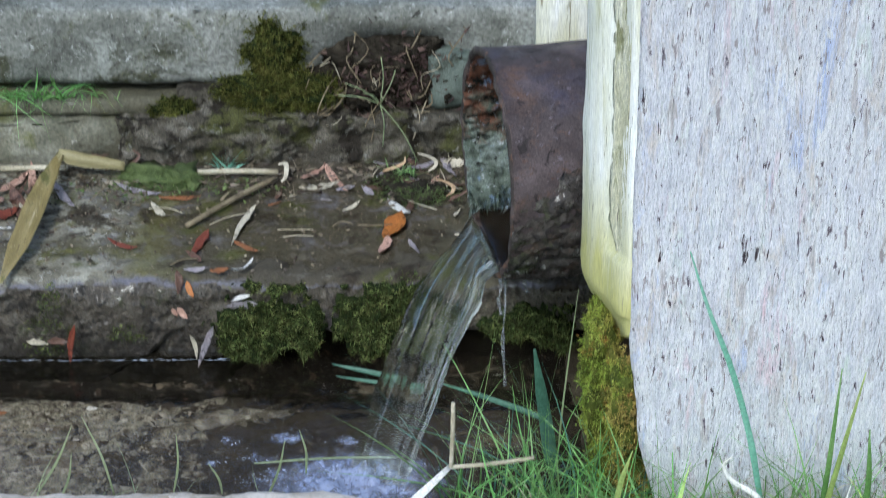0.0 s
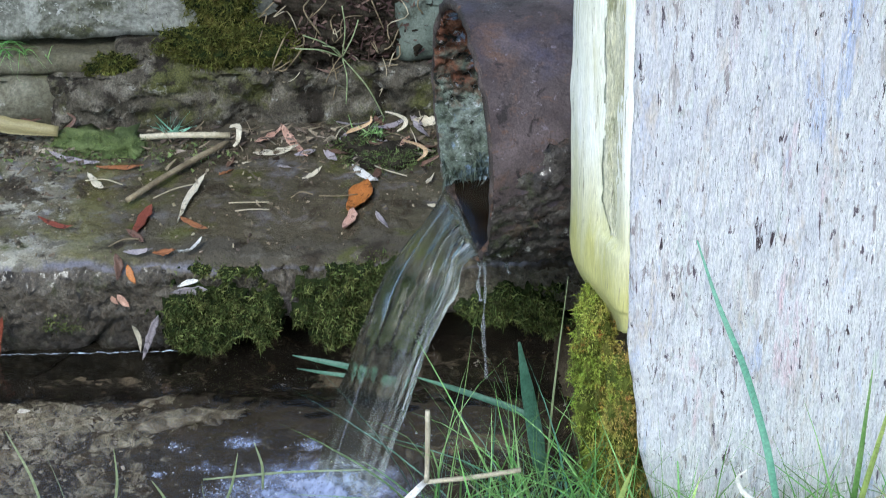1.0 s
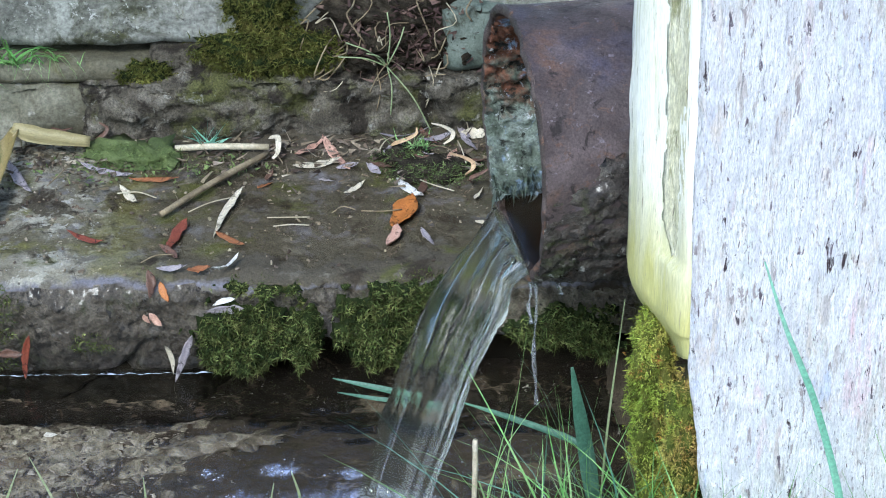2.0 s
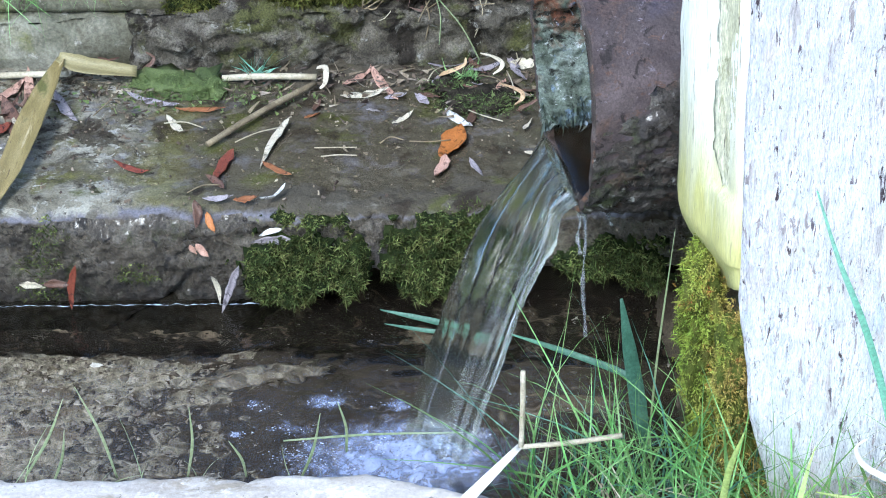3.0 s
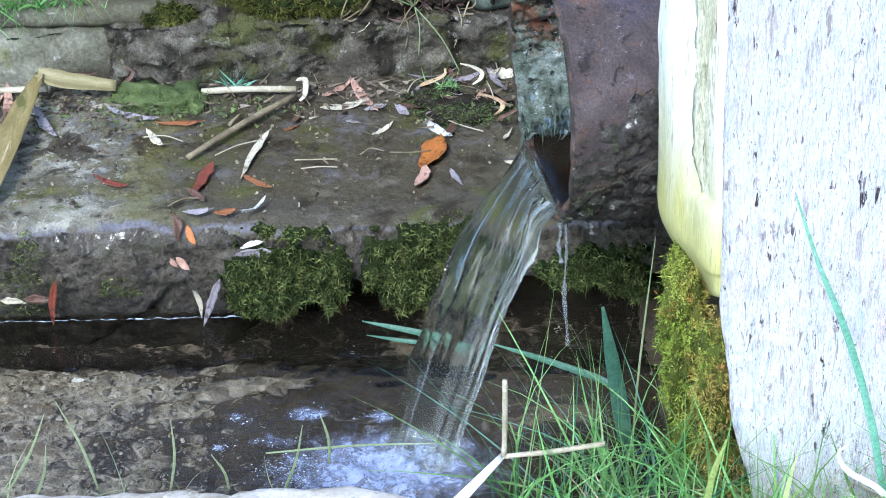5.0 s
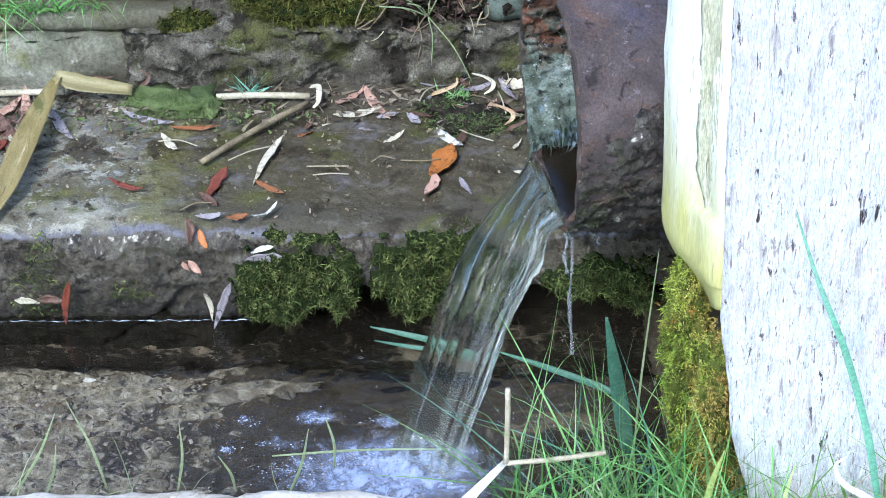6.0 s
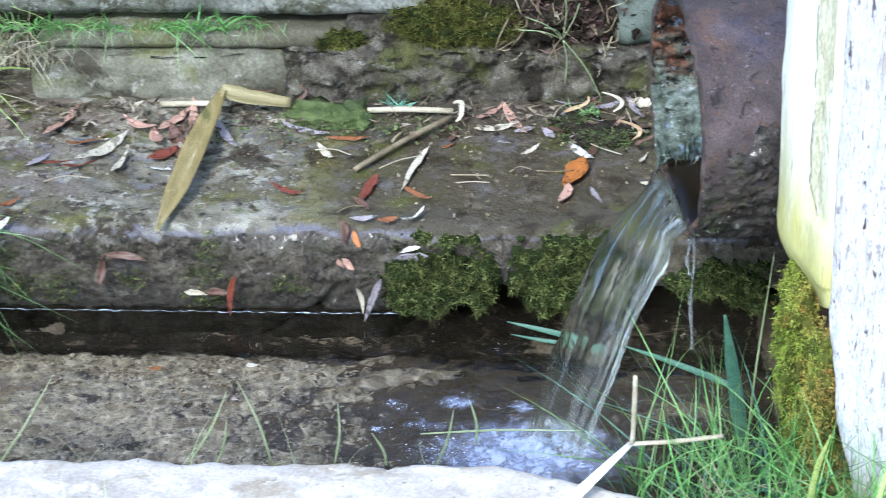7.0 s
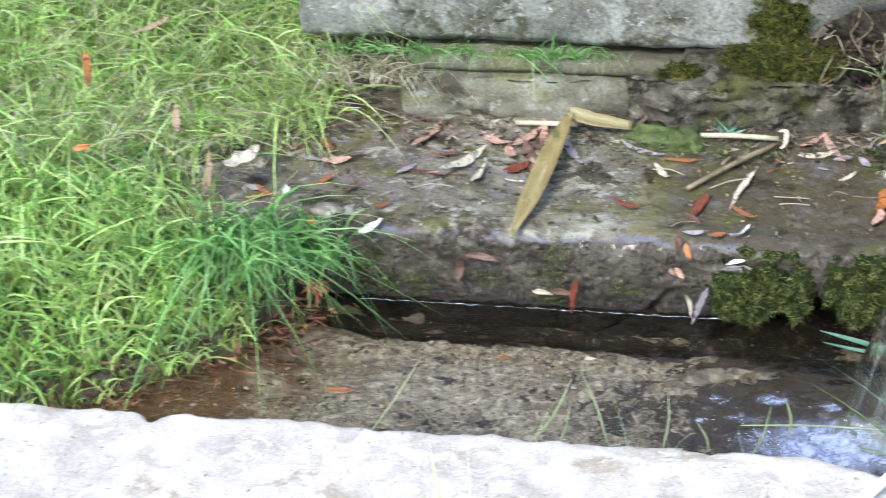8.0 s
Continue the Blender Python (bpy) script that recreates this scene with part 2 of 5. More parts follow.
M_POST = mat("bleached painted wood", [(0.74, 0.74, 0.80), (0.88, 0.88, 0.92), (0.95, 0.95, 0.96)], 26, stretch=(2.6, 2.6, 0.55), rough=(0.7, 0.95),
             bump=1.0, bump_scale=75, depth=0.013, grain_by=0.24,
             patches=[((0.80, 0.74, 0.70), 14, 0.56, 0.66), ((0.52, 0.62, 0.90), 7, 0.55, 0.66, 2.4, 2.4, 0.40), ((0.86, 0.68, 0.73), 7, 0.56, 0.67, 2.6, 2.6, 0.45), ((0.78, 0.86, 0.78), 8, 0.58, 0.68, 3.0, 3.0, 0.4),
                      ((0.95, 0.95, 0.96), 34, 0.53, 0.59), ((0.66, 0.62, 0.62), 22, 0.57, 0.63, 3.0, 3.0, 0.45), ((0.46, 0.41, 0.42), 55, 0.59, 0.625, 2.8, 2.8, 0.6), ((0.16, 0.13, 0.16), 62, 0.615, 0.635, 3.0, 3.0, 0.55),
                      ((0.50, 0.48, 0.53), 130, 0.60, 0.64, 2.4, 2.4, 0.6), ((0.07, 0.05, 0.06), 34, 0.64, 0.66, 3.2, 3.2, 0.5)],
             late=[((0.46, 0.42, 0.37), 2, 0.075, 0.0, 30, 0.14, 0.7)], gloss=0.2)
M_POST_SIDE = mat("smooth yellowed wood", [(0.58, 0.58, 0.42), (0.78, 0.78, 0.68), (0.92, 0.93, 0.92)], 8, stretch=(3.5, 3.5, 0.35),
                  rough=(0.45, 0.7), bump=0.4, bump_scale=40, patches=[((0.44, 0.43, 0.20), 9, 0.57, 0.70), ((0.30, 0.28, 0.18), 40, 0.60, 0.66)], grain_by=0.2,
                  where=[((0.50, 0.48, 0.19), 2, 0.47, 0.32, 9, 0.28), ((0.24, 0.22, 0.08), 2, 0.27, 0.215, 16, 0.12)])
M_GROOVE = mat("rough olive wood", [(0.43, 0.42, 0.25), (0.60, 0.58, 0.41), (0.78, 0.76, 0.64)], 16, stretch=(2, 2, 0.5), rough=(0.7, 0.9), bump=1.0, bump_scale=60,
               patches=[((0.24, 0.24, 0.12), 18, 0.55, 0.62), ((0.10, 0.09, 0.06), 40, 0.60, 0.64)], grain_by=0.4)
# near-black colour carries the darkness of the pipe's inside
M_LINING_SHADE = mat("wet lining with painted shade", [(0.004, 0.003, 0.002), (0.009, 0.006, 0.004), (0.020, 0.013, 0.009)], 14, rough=(0.45, 0.7), bump=0.4, bump_scale=60, gloss=0.06)
M_PIPE = mat("rusted iron pipe", [(0.032, 0.024, 0.024), (0.062, 0.047, 0.048), (0.118, 0.093, 0.095)], 15, rough=(0.5, 0.8), bump=0.8, bump_scale=90, grain_by=0.35,
             depth=0.003, patches=[((0.10, 0.058, 0.042), 60, 0.58, 0.66), ((0.10, 0.060, 0.045), 16, 0.56, 0.68), ((0.15, 0.13, 0.15), 90, 0.61, 0.66), ((0.02, 0.015, 0.015), 55, 0.56, 0.63), ((0.05, 0.045, 0.07), 7, 0.56, 0.7)], metal=0.15)
M_RIM = mat("worn rim", [(0.018, 0.014, 0.012), (0.045, 0.034, 0.030), (0.11, 0.085, 0.078)], 40, rough=(0.5, 0.8), bump=1.0, bump_scale=110, patches=[((0.16, 0.08, 0.045), 22, 0.57, 0.63)], grain_by=0.4)
M_CRUST = mat("lime and algae crust", [(0.020, 0.016, 0.014), (0.055, 0.046, 0.040), (0.13, 0.120, 0.105)], 42, rough=(0.22, 0.6), bump=1.0, bump_scale=130, grain_by=0.6,
              depth=0.010, coat=0.25, patches=[((0.060, 0.068, 0.030), 16, 0.56, 0.63), ((0.09, 0.06, 0.045), 20, 0.57, 0.64), ((0.30, 0.30, 0.28), 62, 0.595, 0.635), ((0.010, 0.008, 0.007), 48, 0.55, 0.60)], gloss=0.4)
M_INNER = mat("overgrown pipe lining", [(0.028, 0.038, 0.030), (0.115, 0.145, 0.115), (0.28, 0.33, 0.31)], 26, rough=(0.35, 0.7), bump=1.0, bump_scale=80,
              depth=0.008, grain_by=0.5, where=[((0.14, 0.058, 0.032), 2, 0.325, 0.385, 48, 0.30)],
              patches=[((0.19, 0.27, 0.40), 24, 0.55, 0.61), ((0.010, 0.012, 0.008), 38, 0.545, 0.59), ((0.42, 0.46, 0.48), 95, 0.61, 0.645)])
# moss base in near-black green: the shade between tufts is in its colour
M_MOSS_SHADE = mat("moss base with painted shade", [(0.006, 0.010, 0.004), (0.016, 0.024, 0.007), (0.035, 0.048, 0.014)], 60, rough=(0.8, 1.0), bump=1.0, bump_scale=150, gloss=0.1)
M_MOSS_POST = mat("yellow green moss", [(0.15, 0.24, 0.035), (0.31, 0.38, 0.065), (0.50, 0.47, 0.13)], 14, rough=(0.7, 0.9), bump=0, vary=0.5, translucent=0.2,
                  where=[((0.40, 0.27, 0.085), 0, 0.525, 0.555, 14, 0.10, 0.75)],
                  patches=[((0.36, 0.13, 0.04), 22, 0.58, 0.65), ((0.05, 0.06, 0.015), 34, 0.57, 0.62)], gloss=0.15)
M_ALGAE = mat("bright algae moss", [(0.05, 0.080, 0.020), (0.10, 0.14, 0.042), (0.22, 0.28, 0.10)], 50, rough=(0.6, 0.9), bump=0, vary=0.4, translucent=0.15)
M_HANG = mat("hanging growth", [(0.02, 0.028, 0.018), (0.055, 0.075, 0.055), (0.15, 0.21, 0.30)], 40, rough=(0.4, 0.7), bump=0, vary=0.5)
M_MINT = mat("mint green blade", [(0.16, 0.40, 0.27), (0.24, 0.52, 0.38), (0.34, 0.62, 0.48)], 12, rough=(0.35, 0.55), bump=0.2, translucent=0.3)
M_MOSS = mat("green moss", [(0.020, 0.030, 0.010), (0.078, 0.098, 0.028), (0.29, 0.32, 0.11)], 75, rough=(0.6, 0.85), bump=0, vary=0.75, translucent=0.2, gloss=0.15)
M_MOSS_OLD = mat("olive moss", [(0.036, 0.042, 0.010), (0.092, 0.10, 0.022), (0.175, 0.165, 0.045)], 60, rough=(0.7, 0.9), bump=0, vary=0.5, translucent=0.2, gloss=0.15)
M_GRASS = mat("green grass", [(0.10, 0.24, 0.06), (0.20, 0.41, 0.12), (0.42, 0.62, 0.28)], 12, rough=(0.4, 0.6), bump=0, vary=0.4, translucent=0.35)
M_LAWN = mat("sunny lawn grass", [(0.29, 0.44, 0.12), (0.50, 0.67, 0.22), (0.73, 0.83, 0.41)], 14, rough=(0.4, 0.6), bump=0, vary=0.55, translucent=0.45)
M_KERB_GRASS = mat("pale thin grass", [(0.20, 0.27, 0.13), (0.30, 0.38, 0.20), (0.42, 0.48, 0.30)], 12, rough=(0.4, 0.6), bump=0, vary=0.35, translucent=0.3)
M_GRASS_DARK = mat("shaded teal grass", [(0.05, 0.13, 0.09), (0.09, 0.21, 0.15), (0.18, 0.34, 0.26)], 12, rough=(0.35, 0.55), bump=0, vary=0.35, translucent=0.3)
M_STRAW = mat("dry straw", [(0.27, 0.23, 0.14), (0.43, 0.385, 0.27), (0.58, 0.54, 0.42)], 20, rough=(0.5, 0.8), bump=0.2, vary=0.3, translucent=0.1)
M_PALE_STRAW = mat("pale straw", [(0.52, 0.51, 0.45), (0.66, 0.65, 0.60), (0.78, 0.77, 0.73)], 30, rough=(0.5, 0.8), bump=0.3)
M_TWIG = mat("brown twig", [(0.10, 0.075, 0.045), (0.19, 0.15, 0.09), (0.29, 0.24, 0.15)], 40, rough=(0.6, 0.9), bump=0.4)
LEAF_TINTS = dict(
    white=((0.62, 0.60, 0.56), (0.80, 0.79, 0.76)), cream=((0.50, 0.44, 0.32), (0.70, 0.65, 0.52)), lilac=((0.26, 0.23, 0.25), (0.42, 0.38, 0.40)),
    orange=((0.34, 0.11, 0.02), (0.50, 0.20, 0.05)), rose=((0.40, 0.22, 0.16), (0.60, 0.40, 0.31)), red=((0.14, 0.035, 0.02), (0.26, 0.07, 0.04)),
    brown=((0.09, 0.05, 0.035), (0.18, 0.10, 0.07)), rust=((0.22, 0.08, 0.03), (0.34, 0.15, 0.06)), yellow=((0.55, 0.42, 0.06), (0.68, 0.55, 0.15)),
    tan=((0.42, 0.27, 0.14), (0.58, 0.42, 0.26)))
M_LEAF = {k: mat(k + " dead leaf", [a, tuple((p + q) / 2 for p, q in zip(a, b)), b], 60, rough=(0.3, 0.6), bump=0.5, bump_scale=150, depth=0.001,
                 patches=[(tuple(v * 0.5 for v in a), 70, 0.55, 0.61), (tuple(v * 0.2 for v in a), 150, 0.61, 0.65)], translucent=0.15) for k, (a, b) in LEAF_TINTS.items()}
M_REED = mat("olive reed leaf", [(0.15, 0.118, 0.040), (0.25, 0.195, 0.075), (0.37, 0.30, 0.145)], 14, rough=(0.35, 0.6), bump=0.4, bump_scale=120, depth=0.001,
             stretch=(3.5, 0.6, 1),
             patches=[((0.13, 0.125, 0.04), 14, 0.56, 0.64), ((0.46, 0.39, 0.23), 20, 0.57, 0.64), ((0.10, 0.07, 0.03), 60, 0.61, 0.66)])
M_REED_PALE = mat("pale reed leaf", [(0.15, 0.125, 0.055), (0.25, 0.215, 0.10), (0.37, 0.33, 0.19)], 14, stretch=(0.6, 3.5, 3), rough=(0.4, 0.6), bump=0.4, bump_scale=120, depth=0.001)
# first patch is foam; the smaller ones paint bluish sky glints on ripples
M_WATER = water_mat("clear pool water", (0.93, 0.92, 0.86), foam=((0.215, -0.305, 0.165, 0.36), (0.055, -0.205, 0.026, 0.20), (0.130, -0.198, 0.036, 0.26), (0.205, -0.207, 0.030, 0.20), (0.035, -0.258, 0.014, 0.26), (0.10, -0.25, 0.06, 0.10)))
M_BUBBLE = mat("bubbles", [(0.09, 0.10, 0.13), (0.22, 0.25, 0.32), (0.55, 0.60, 0.72)], 90, rough=(0.08, 0.2), bump=0, vary=0.5, gloss=0.8)
M_STREAM = water_mat("falling water", (0.82, 0.85, 0.74), streaks=True)
M_DROP = water_mat("dripping water", (0.97, 0.98, 0.98))
M_DRIP = water_mat("pale dripping water", (0.80, 0.84, 0.90))
# not fully clear, so the thin strands look pale
M_DRIP.node_tree.nodes["Principled BSDF"].inputs["Transmission Weight"].default_value = 0.92
M_PIPE_WATER = water_mat("brown pipe water", (0.50, 0.38, 0.26))
M_PIPE_WATER.node_tree.nodes["Principled BSDF"].inputs["Roughness"].default_value = 0.2
M_LITTER = mat("crumbled litter", [(0.06, 0.045, 0.03), (0.15, 0.12, 0.085), (0.34, 0.30, 0.24)], 30, rough=(0.6, 0.9), bump=0.2, vary=0.7, gloss=0.2)
M_GLINT = mat("painted waterline glint", [(0.20, 0.24, 0.32), (0.40, 0.46, 0.58), (0.62, 0.68, 0.80)], 120, rough=(0.1, 0.3), bump=0)
M_EARTH = mat("dark earth", [(0.012, 0.010, 0.007), (0.030, 0.025, 0.018), (0.06, 0.052, 0.038)], 40, rough=(0.8, 1.0), bump=1.0, bump_scale=90, depth=0.008, grain_by=0.5, gloss=0.1)
M_DEAD = mat("withered scraps", [(0.03, 0.02, 0.017), (0.07, 0.045, 0.038), (0.15, 0.10, 0.085)], 30, rough=(0.6, 0.9), bump=0, vary=0.6, gloss=0.15)
M_SODDEN = mat("sodden leaves", [(0.05, 0.022, 0.014), (0.13, 0.055, 0.032), (0.30, 0.15, 0.09)], 30, rough=(0.3, 0.6), bump=0, vary=0.7, gloss=0.4)
M_BED_PATCH = mat("pale bed patch", [(0.035, 0.029, 0.022), (0.12, 0.103, 0.080), (0.26, 0.235, 0.19)], 60, rough=(0.5, 0.8), bump=0.8, bump_scale=140, patches=[((0.06, 0.05, 0.036), 34, 0.57, 0.63)], gloss=0.1)
M_RED_LEAF = mat("red leaf", [(0.22, 0.035, 0.03), (0.38, 0.07, 0.055), (0.52, 0.16, 0.13)], 40, rough=(0.4, 0.6), bump=0, translucent=0.25)
M_PEBBLE = mat("pebbles", [(0.045, 0.036, 0.027), (0.14, 0.12, 0.092), (0.31, 0.28, 0.24)], 60, rough=(0.5, 0.8), bump=0.3, vary=0.5, gloss=0.15)


# ---- building helpers ----
def nz(x, y, z, s=1.0, octaves=4):
    return noise.fractal(Vector((x * s, y * s, z * s)), 0.9, 2.1, octaves)


def smooth(a, b, v):
    t = min(max((v - a) / (b - a), 0.0), 1.0)
    return t * t * (3 - 2 * t)


def lerp_table(rows, v):
    for (a, p), (b, q) in zip(rows, rows[1:]):
        if v <= b:
            return p + (q - p) * max(0.0, (v - a) / (b - a))
    return rows[-1][1]


def link(name, mesh, material, parent=None, label="", round_=True):
    mesh.materials.append(material)
    if round_:
        mesh.shade_smooth()
    ob = new(name, mesh)
    ob.parent = parent
    if label:
        ob["label"] = label
    return ob


def from_rows(rows, closed=False, caps=False, uv=False):
    """A mesh over rows of points, row by row; closed: each row is a ring."""
    bm = bmesh.new()
    vs = [[bm.verts.new(p) for p in row] for row in rows]
    k = len(vs[0])
    lay = bm.loops.layers.uv.new("UVMap") if uv else None
    for i in range(len(vs) - 1):
        for j in range(k if closed else k - 1):
            jj = (j + 1) % k
            f = bm.faces.new((vs[i][j], vs[i][jj], vs[i + 1][jj], vs[i + 1][j]))
            if uv:
                for lp, (a, b) in zip(f.loops, ((j, i), (j + 1, i), (j + 1, i + 1), (j, i + 1))):
                    lp[lay].uv = (a / k, b / (len(vs) - 1))
    if caps:
        bm.faces.new(vs[0])
        bm.faces.new(vs[-1])
    bmesh.ops.recalc_face_normals(bm, faces=bm.faces)
    me = bpy.data.meshes.new("mesh")
    bm.to_mesh(me)
    bm.free()
    return me


def ramp_list(a, b, n):
    return [a + (b - a) * i / (n - 1) for i in range(n)]


def stone(name, x0, x1, y0, y1, z0, z1, material, seed=0, rough=0.006, edge=0.012, step=0.012, parent=None, label="",
          front=None, chip=0.0):
    """A worn stone block: rounded, uneven faces. front(x, z) moves its front face; seen from the -y side."""
    xs = ramp_list(x0, x1, max(int((x1 - x0) / step), 4) + 1)
    nf, nt = max(int((z1 - z0) / step), 4), max(int(min(y1 - y0, 0.6) / step), 4)
    rows = []
    for x in xs:
        ex = min(x - x0, x1 - x)
        pull = edge * max(0.0, 1 - ex / (edge * 1.5)) ** 2
        ring = [(y0, z0 + (z1 - z0) * i / nf, 1) for i in range(nf + 1)]
        ring += [(y0 + (y1 - y0) * (i / nt) ** 1.3, z1, 2) for i in range(1, nt + 1)]
        ring += [(y1, z0, 3)]
        row = []
        for y, z, side in ring:
            d = rough * nz(x + seed * 3.7, y, z, 9) + rough * 0.5 * nz(x, y + seed, z, 34)
            corner = edge * math.exp(-((y - y0) + (z1 - z)) / edge)
            low = edge * 0.7 * math.exp(-((y - y0) + (z - z0)) / edge)
            bite = chip * max(0.0, nz(x * 1.5 + seed, y, z * 1.5, 12) - 0.25)
            fy = (front(x, z) if front else 0.0) * math.exp(-(y - y0) / 0.08)
            row.append((x + (pull if x - x0 < x1 - x else -pull) * 0.3,
                        y + fy + (-d if side == 1 else 0) + corner * 0.6 + low + pull + bite,
                        z + (d if side == 2 else 0) - corner * 0.6 - (pull * 0.5 if side == 2 else 0)))
        rows.append(row)
    return link(name, from_rows(rows, closed=True, caps=True), material, parent, label)


def strands(name, roots, dirs, lengths, widths, bends, material, parent=None, segs=3, label="", seed=1):
    """Many narrow blades as one mesh; bends: the way in which each tip leans, as a share of its length."""
    rng = np.random.default_rng(seed)
    roots, dirs, bends = (np.asarray(a, float) for a in (roots, dirs, bends))
    lengths, widths = np.asarray(lengths, float), np.asarray(widths, float)
    n = len(roots)
    dirs = dirs / np.linalg.norm(dirs, axis=1, keepdims=True)
    side = np.cross(dirs, rng.normal(size=(n, 3)) * (1, 0.6, 0.4))
    side /= np.linalg.norm(side, axis=1, keepdims=True)
    levels = []
    for i in range(segs + 1):
        s = i / segs
        mid = roots + lengths[:, None] * (dirs * s + bends * s * s)
        w = widths[:, None] * 0.5 * (1 - s ** 1.6) + 1e-5
        levels += [mid - side * w, mid + side * w]
    verts = np.stack(levels, 1).reshape(-1, 3)
    per = 2 * (segs + 1)
    base = np.arange(n)[:, None] * per
    faces = np.concatenate([base + np.array([2 * i, 2 * i + 1, 2 * i + 3, 2 * i + 2]) for i in range(segs)], 0)
    me = bpy.data.meshes.new(name)
    me.from_pydata(verts.tolist(), [], faces.tolist())
    me.update()
    return link(name, me, material, parent, label)


def tube(points, radii, sides=8, wobble=0.0):
    """A round tapered body along points."""
    rows = []
    pts = [Vector(p) for p in points]
    for i, p in enumerate(pts):
        ahead = (pts[min(i + 1, len(pts) - 1)] - pts[max(i - 1, 0)]).normalized()
        a = ahead.orthogonal().normalized()
        b = ahead.cross(a)
        r = radii[i] if isinstance(radii, (list, tuple)) else radii
        rows.append([p + (a * math.cos(t) + b * math.sin(t)) * r * (1 + wobble * nz(i, t, 0, 1.3)) for t in ramp_list(0, 2 * math.pi * (1 - 1 / sides), sides)])
    return from_rows(rows, closed=True, caps=True)


def curve_points(points, n=10):
    """Points along a smooth line through a few given ones."""
    p = [Vector(q) for q in points]
    p = [p[0] * 2 - p[1]] + p + [p[-1] * 2 - p[-2]]
    out = []
    for i in range(1, len(p) - 2):
        for j in range(n):
            t = j / n
            a, b, c, d = p[i - 1], p[i], p[i + 1], p[i + 2]
            out.append(0.5 * ((2 * b) + (c - a) * t + (2 * a - 5 * b + 4 * c - d) * t * t + (3 * b - a - 3 * c + d) * t ** 3))
    return out + [p[-2]]


def ribbon(points, widths, fold=0.2, across=4, normal=(0, -0.5, 1)):
    """A long folded leaf along a smooth line, with a middle rib."""
    pts = curve_points(points, 8)
    rows = []
    for i, p in enumerate(pts):
        ahead = (pts[min(i + 1, len(pts) - 1)] - pts[max(i - 1, 0)]).normalized()
        side = ahead.cross(Vector(normal)).normalized()
        up = side.cross(ahead)
        w = lerp_table([(k / (len(widths) - 1), v) for k, v in enumerate(widths)], i / (len(pts) - 1)) / 2
        rows.append([p + side * (w * u) + up * (w * fold * (abs(u) - 0.5) + 0.15 * w * nz(i * 0.2, u, 3, 1.0)) for u in ramp_list(-1, 1, across + 1)])
    bm = bmesh.new()
    me = from_rows(rows)
    bm.from_mesh(me)
    bmesh.ops.solidify(bm, geom=bm.faces[:], thickness=0.0006)
    bm.to_mesh(me)
    bm.free()
    return me


# ---- setting ----
def shore(y):
    return lerp_table([(-0.46, -0.98), (-0.40, -0.93), (-0.33, -0.84), (-0.25, -0.73), (-0.15, -0.63), (-0.05, -0.585), (0.02, -0.575), (9, -0.575)], y)


def ground_height(x, y):
    bank = 0.115 + 0.10 * smooth(0.25, 0.9, y) + 0.04 * smooth(-0.8, -1.3, x)
    off = shore(y) - x
    left = lerp_table([(-0.10, -0.10), (-0.03, -0.05), (0.0, -0.005), (0.05, 0.035), (0.16, 0.09), (0.3, bank), (9, bank)], off)
    inner = -0.13
    front = 0.02
    behind = 0.325
    z = left if x < -0.40 else inner
    if x < -0.40:
        z = max(z, -0.1 + (bank + 0.08) * smooth(0.0, 0.05, y))
    z += (front - z) * smooth(-0.47, -0.60, y)
    z += (behind - z) * (smooth(0.46, 0.52, y) * smooth(-0.72, -0.60, x))
    z += (0.0 - z) * (smooth(0.48, 0.56, x) * smooth(0.30, 0.10, y) * (1 - smooth(-0.47, -0.6, y)))
    far = smooth(1.5, 6.0, math.hypot(x, y))
    return z + (0.2 - z) * far + 0.006 * nz(x, y, 0, 14) * (1 - far)


def spread(a, b, near0, near1, step):
    out, v = [], near0
    while v < near1:
        out.append(v)
        v += step
    grow, hi, lo = step, [near1], [near0]
    while hi[-1] < b:
        grow *= 1.5
        hi.append(hi[-1] + grow)
    grow = step
    while lo[-1] > a:
        grow *= 1.5
        lo.append(lo[-1] - grow)
    return lo[:0:-1] + out + hi


gx, gy = spread(-80, 80, -1.5, 1.2, 0.025), spread(-80, 80, -1.0, 1.2, 0.025)
ground = link("ground", from_rows([[(x, y, ground_height(x, y)) for x in gx] for y in gy]), M_SOIL)
tagged(ground, "dark damp soil with scattered roots", "ground", kind="structure")


def bed_height(x, y):
    return -0.058 + 0.010 * nz(x, y, 0, 7) + 0.004 * nz(x, y, 2, 40) + 0.045 * smooth(-0.12, 0.02, shore(y) - x) - 0.03 * smooth(0.05, 0.25, x) - 0.02 * smooth(-0.06, -0.03, y)


bx, by = ramp_list(-1.05, 0.60, 210), ramp_list(-0.46, 0.14, 76)
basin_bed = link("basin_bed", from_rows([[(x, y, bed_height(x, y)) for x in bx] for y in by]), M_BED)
tagged(basin_bed, "pale sandy gravel bed under shallow water", "basin bed", kind="structure")


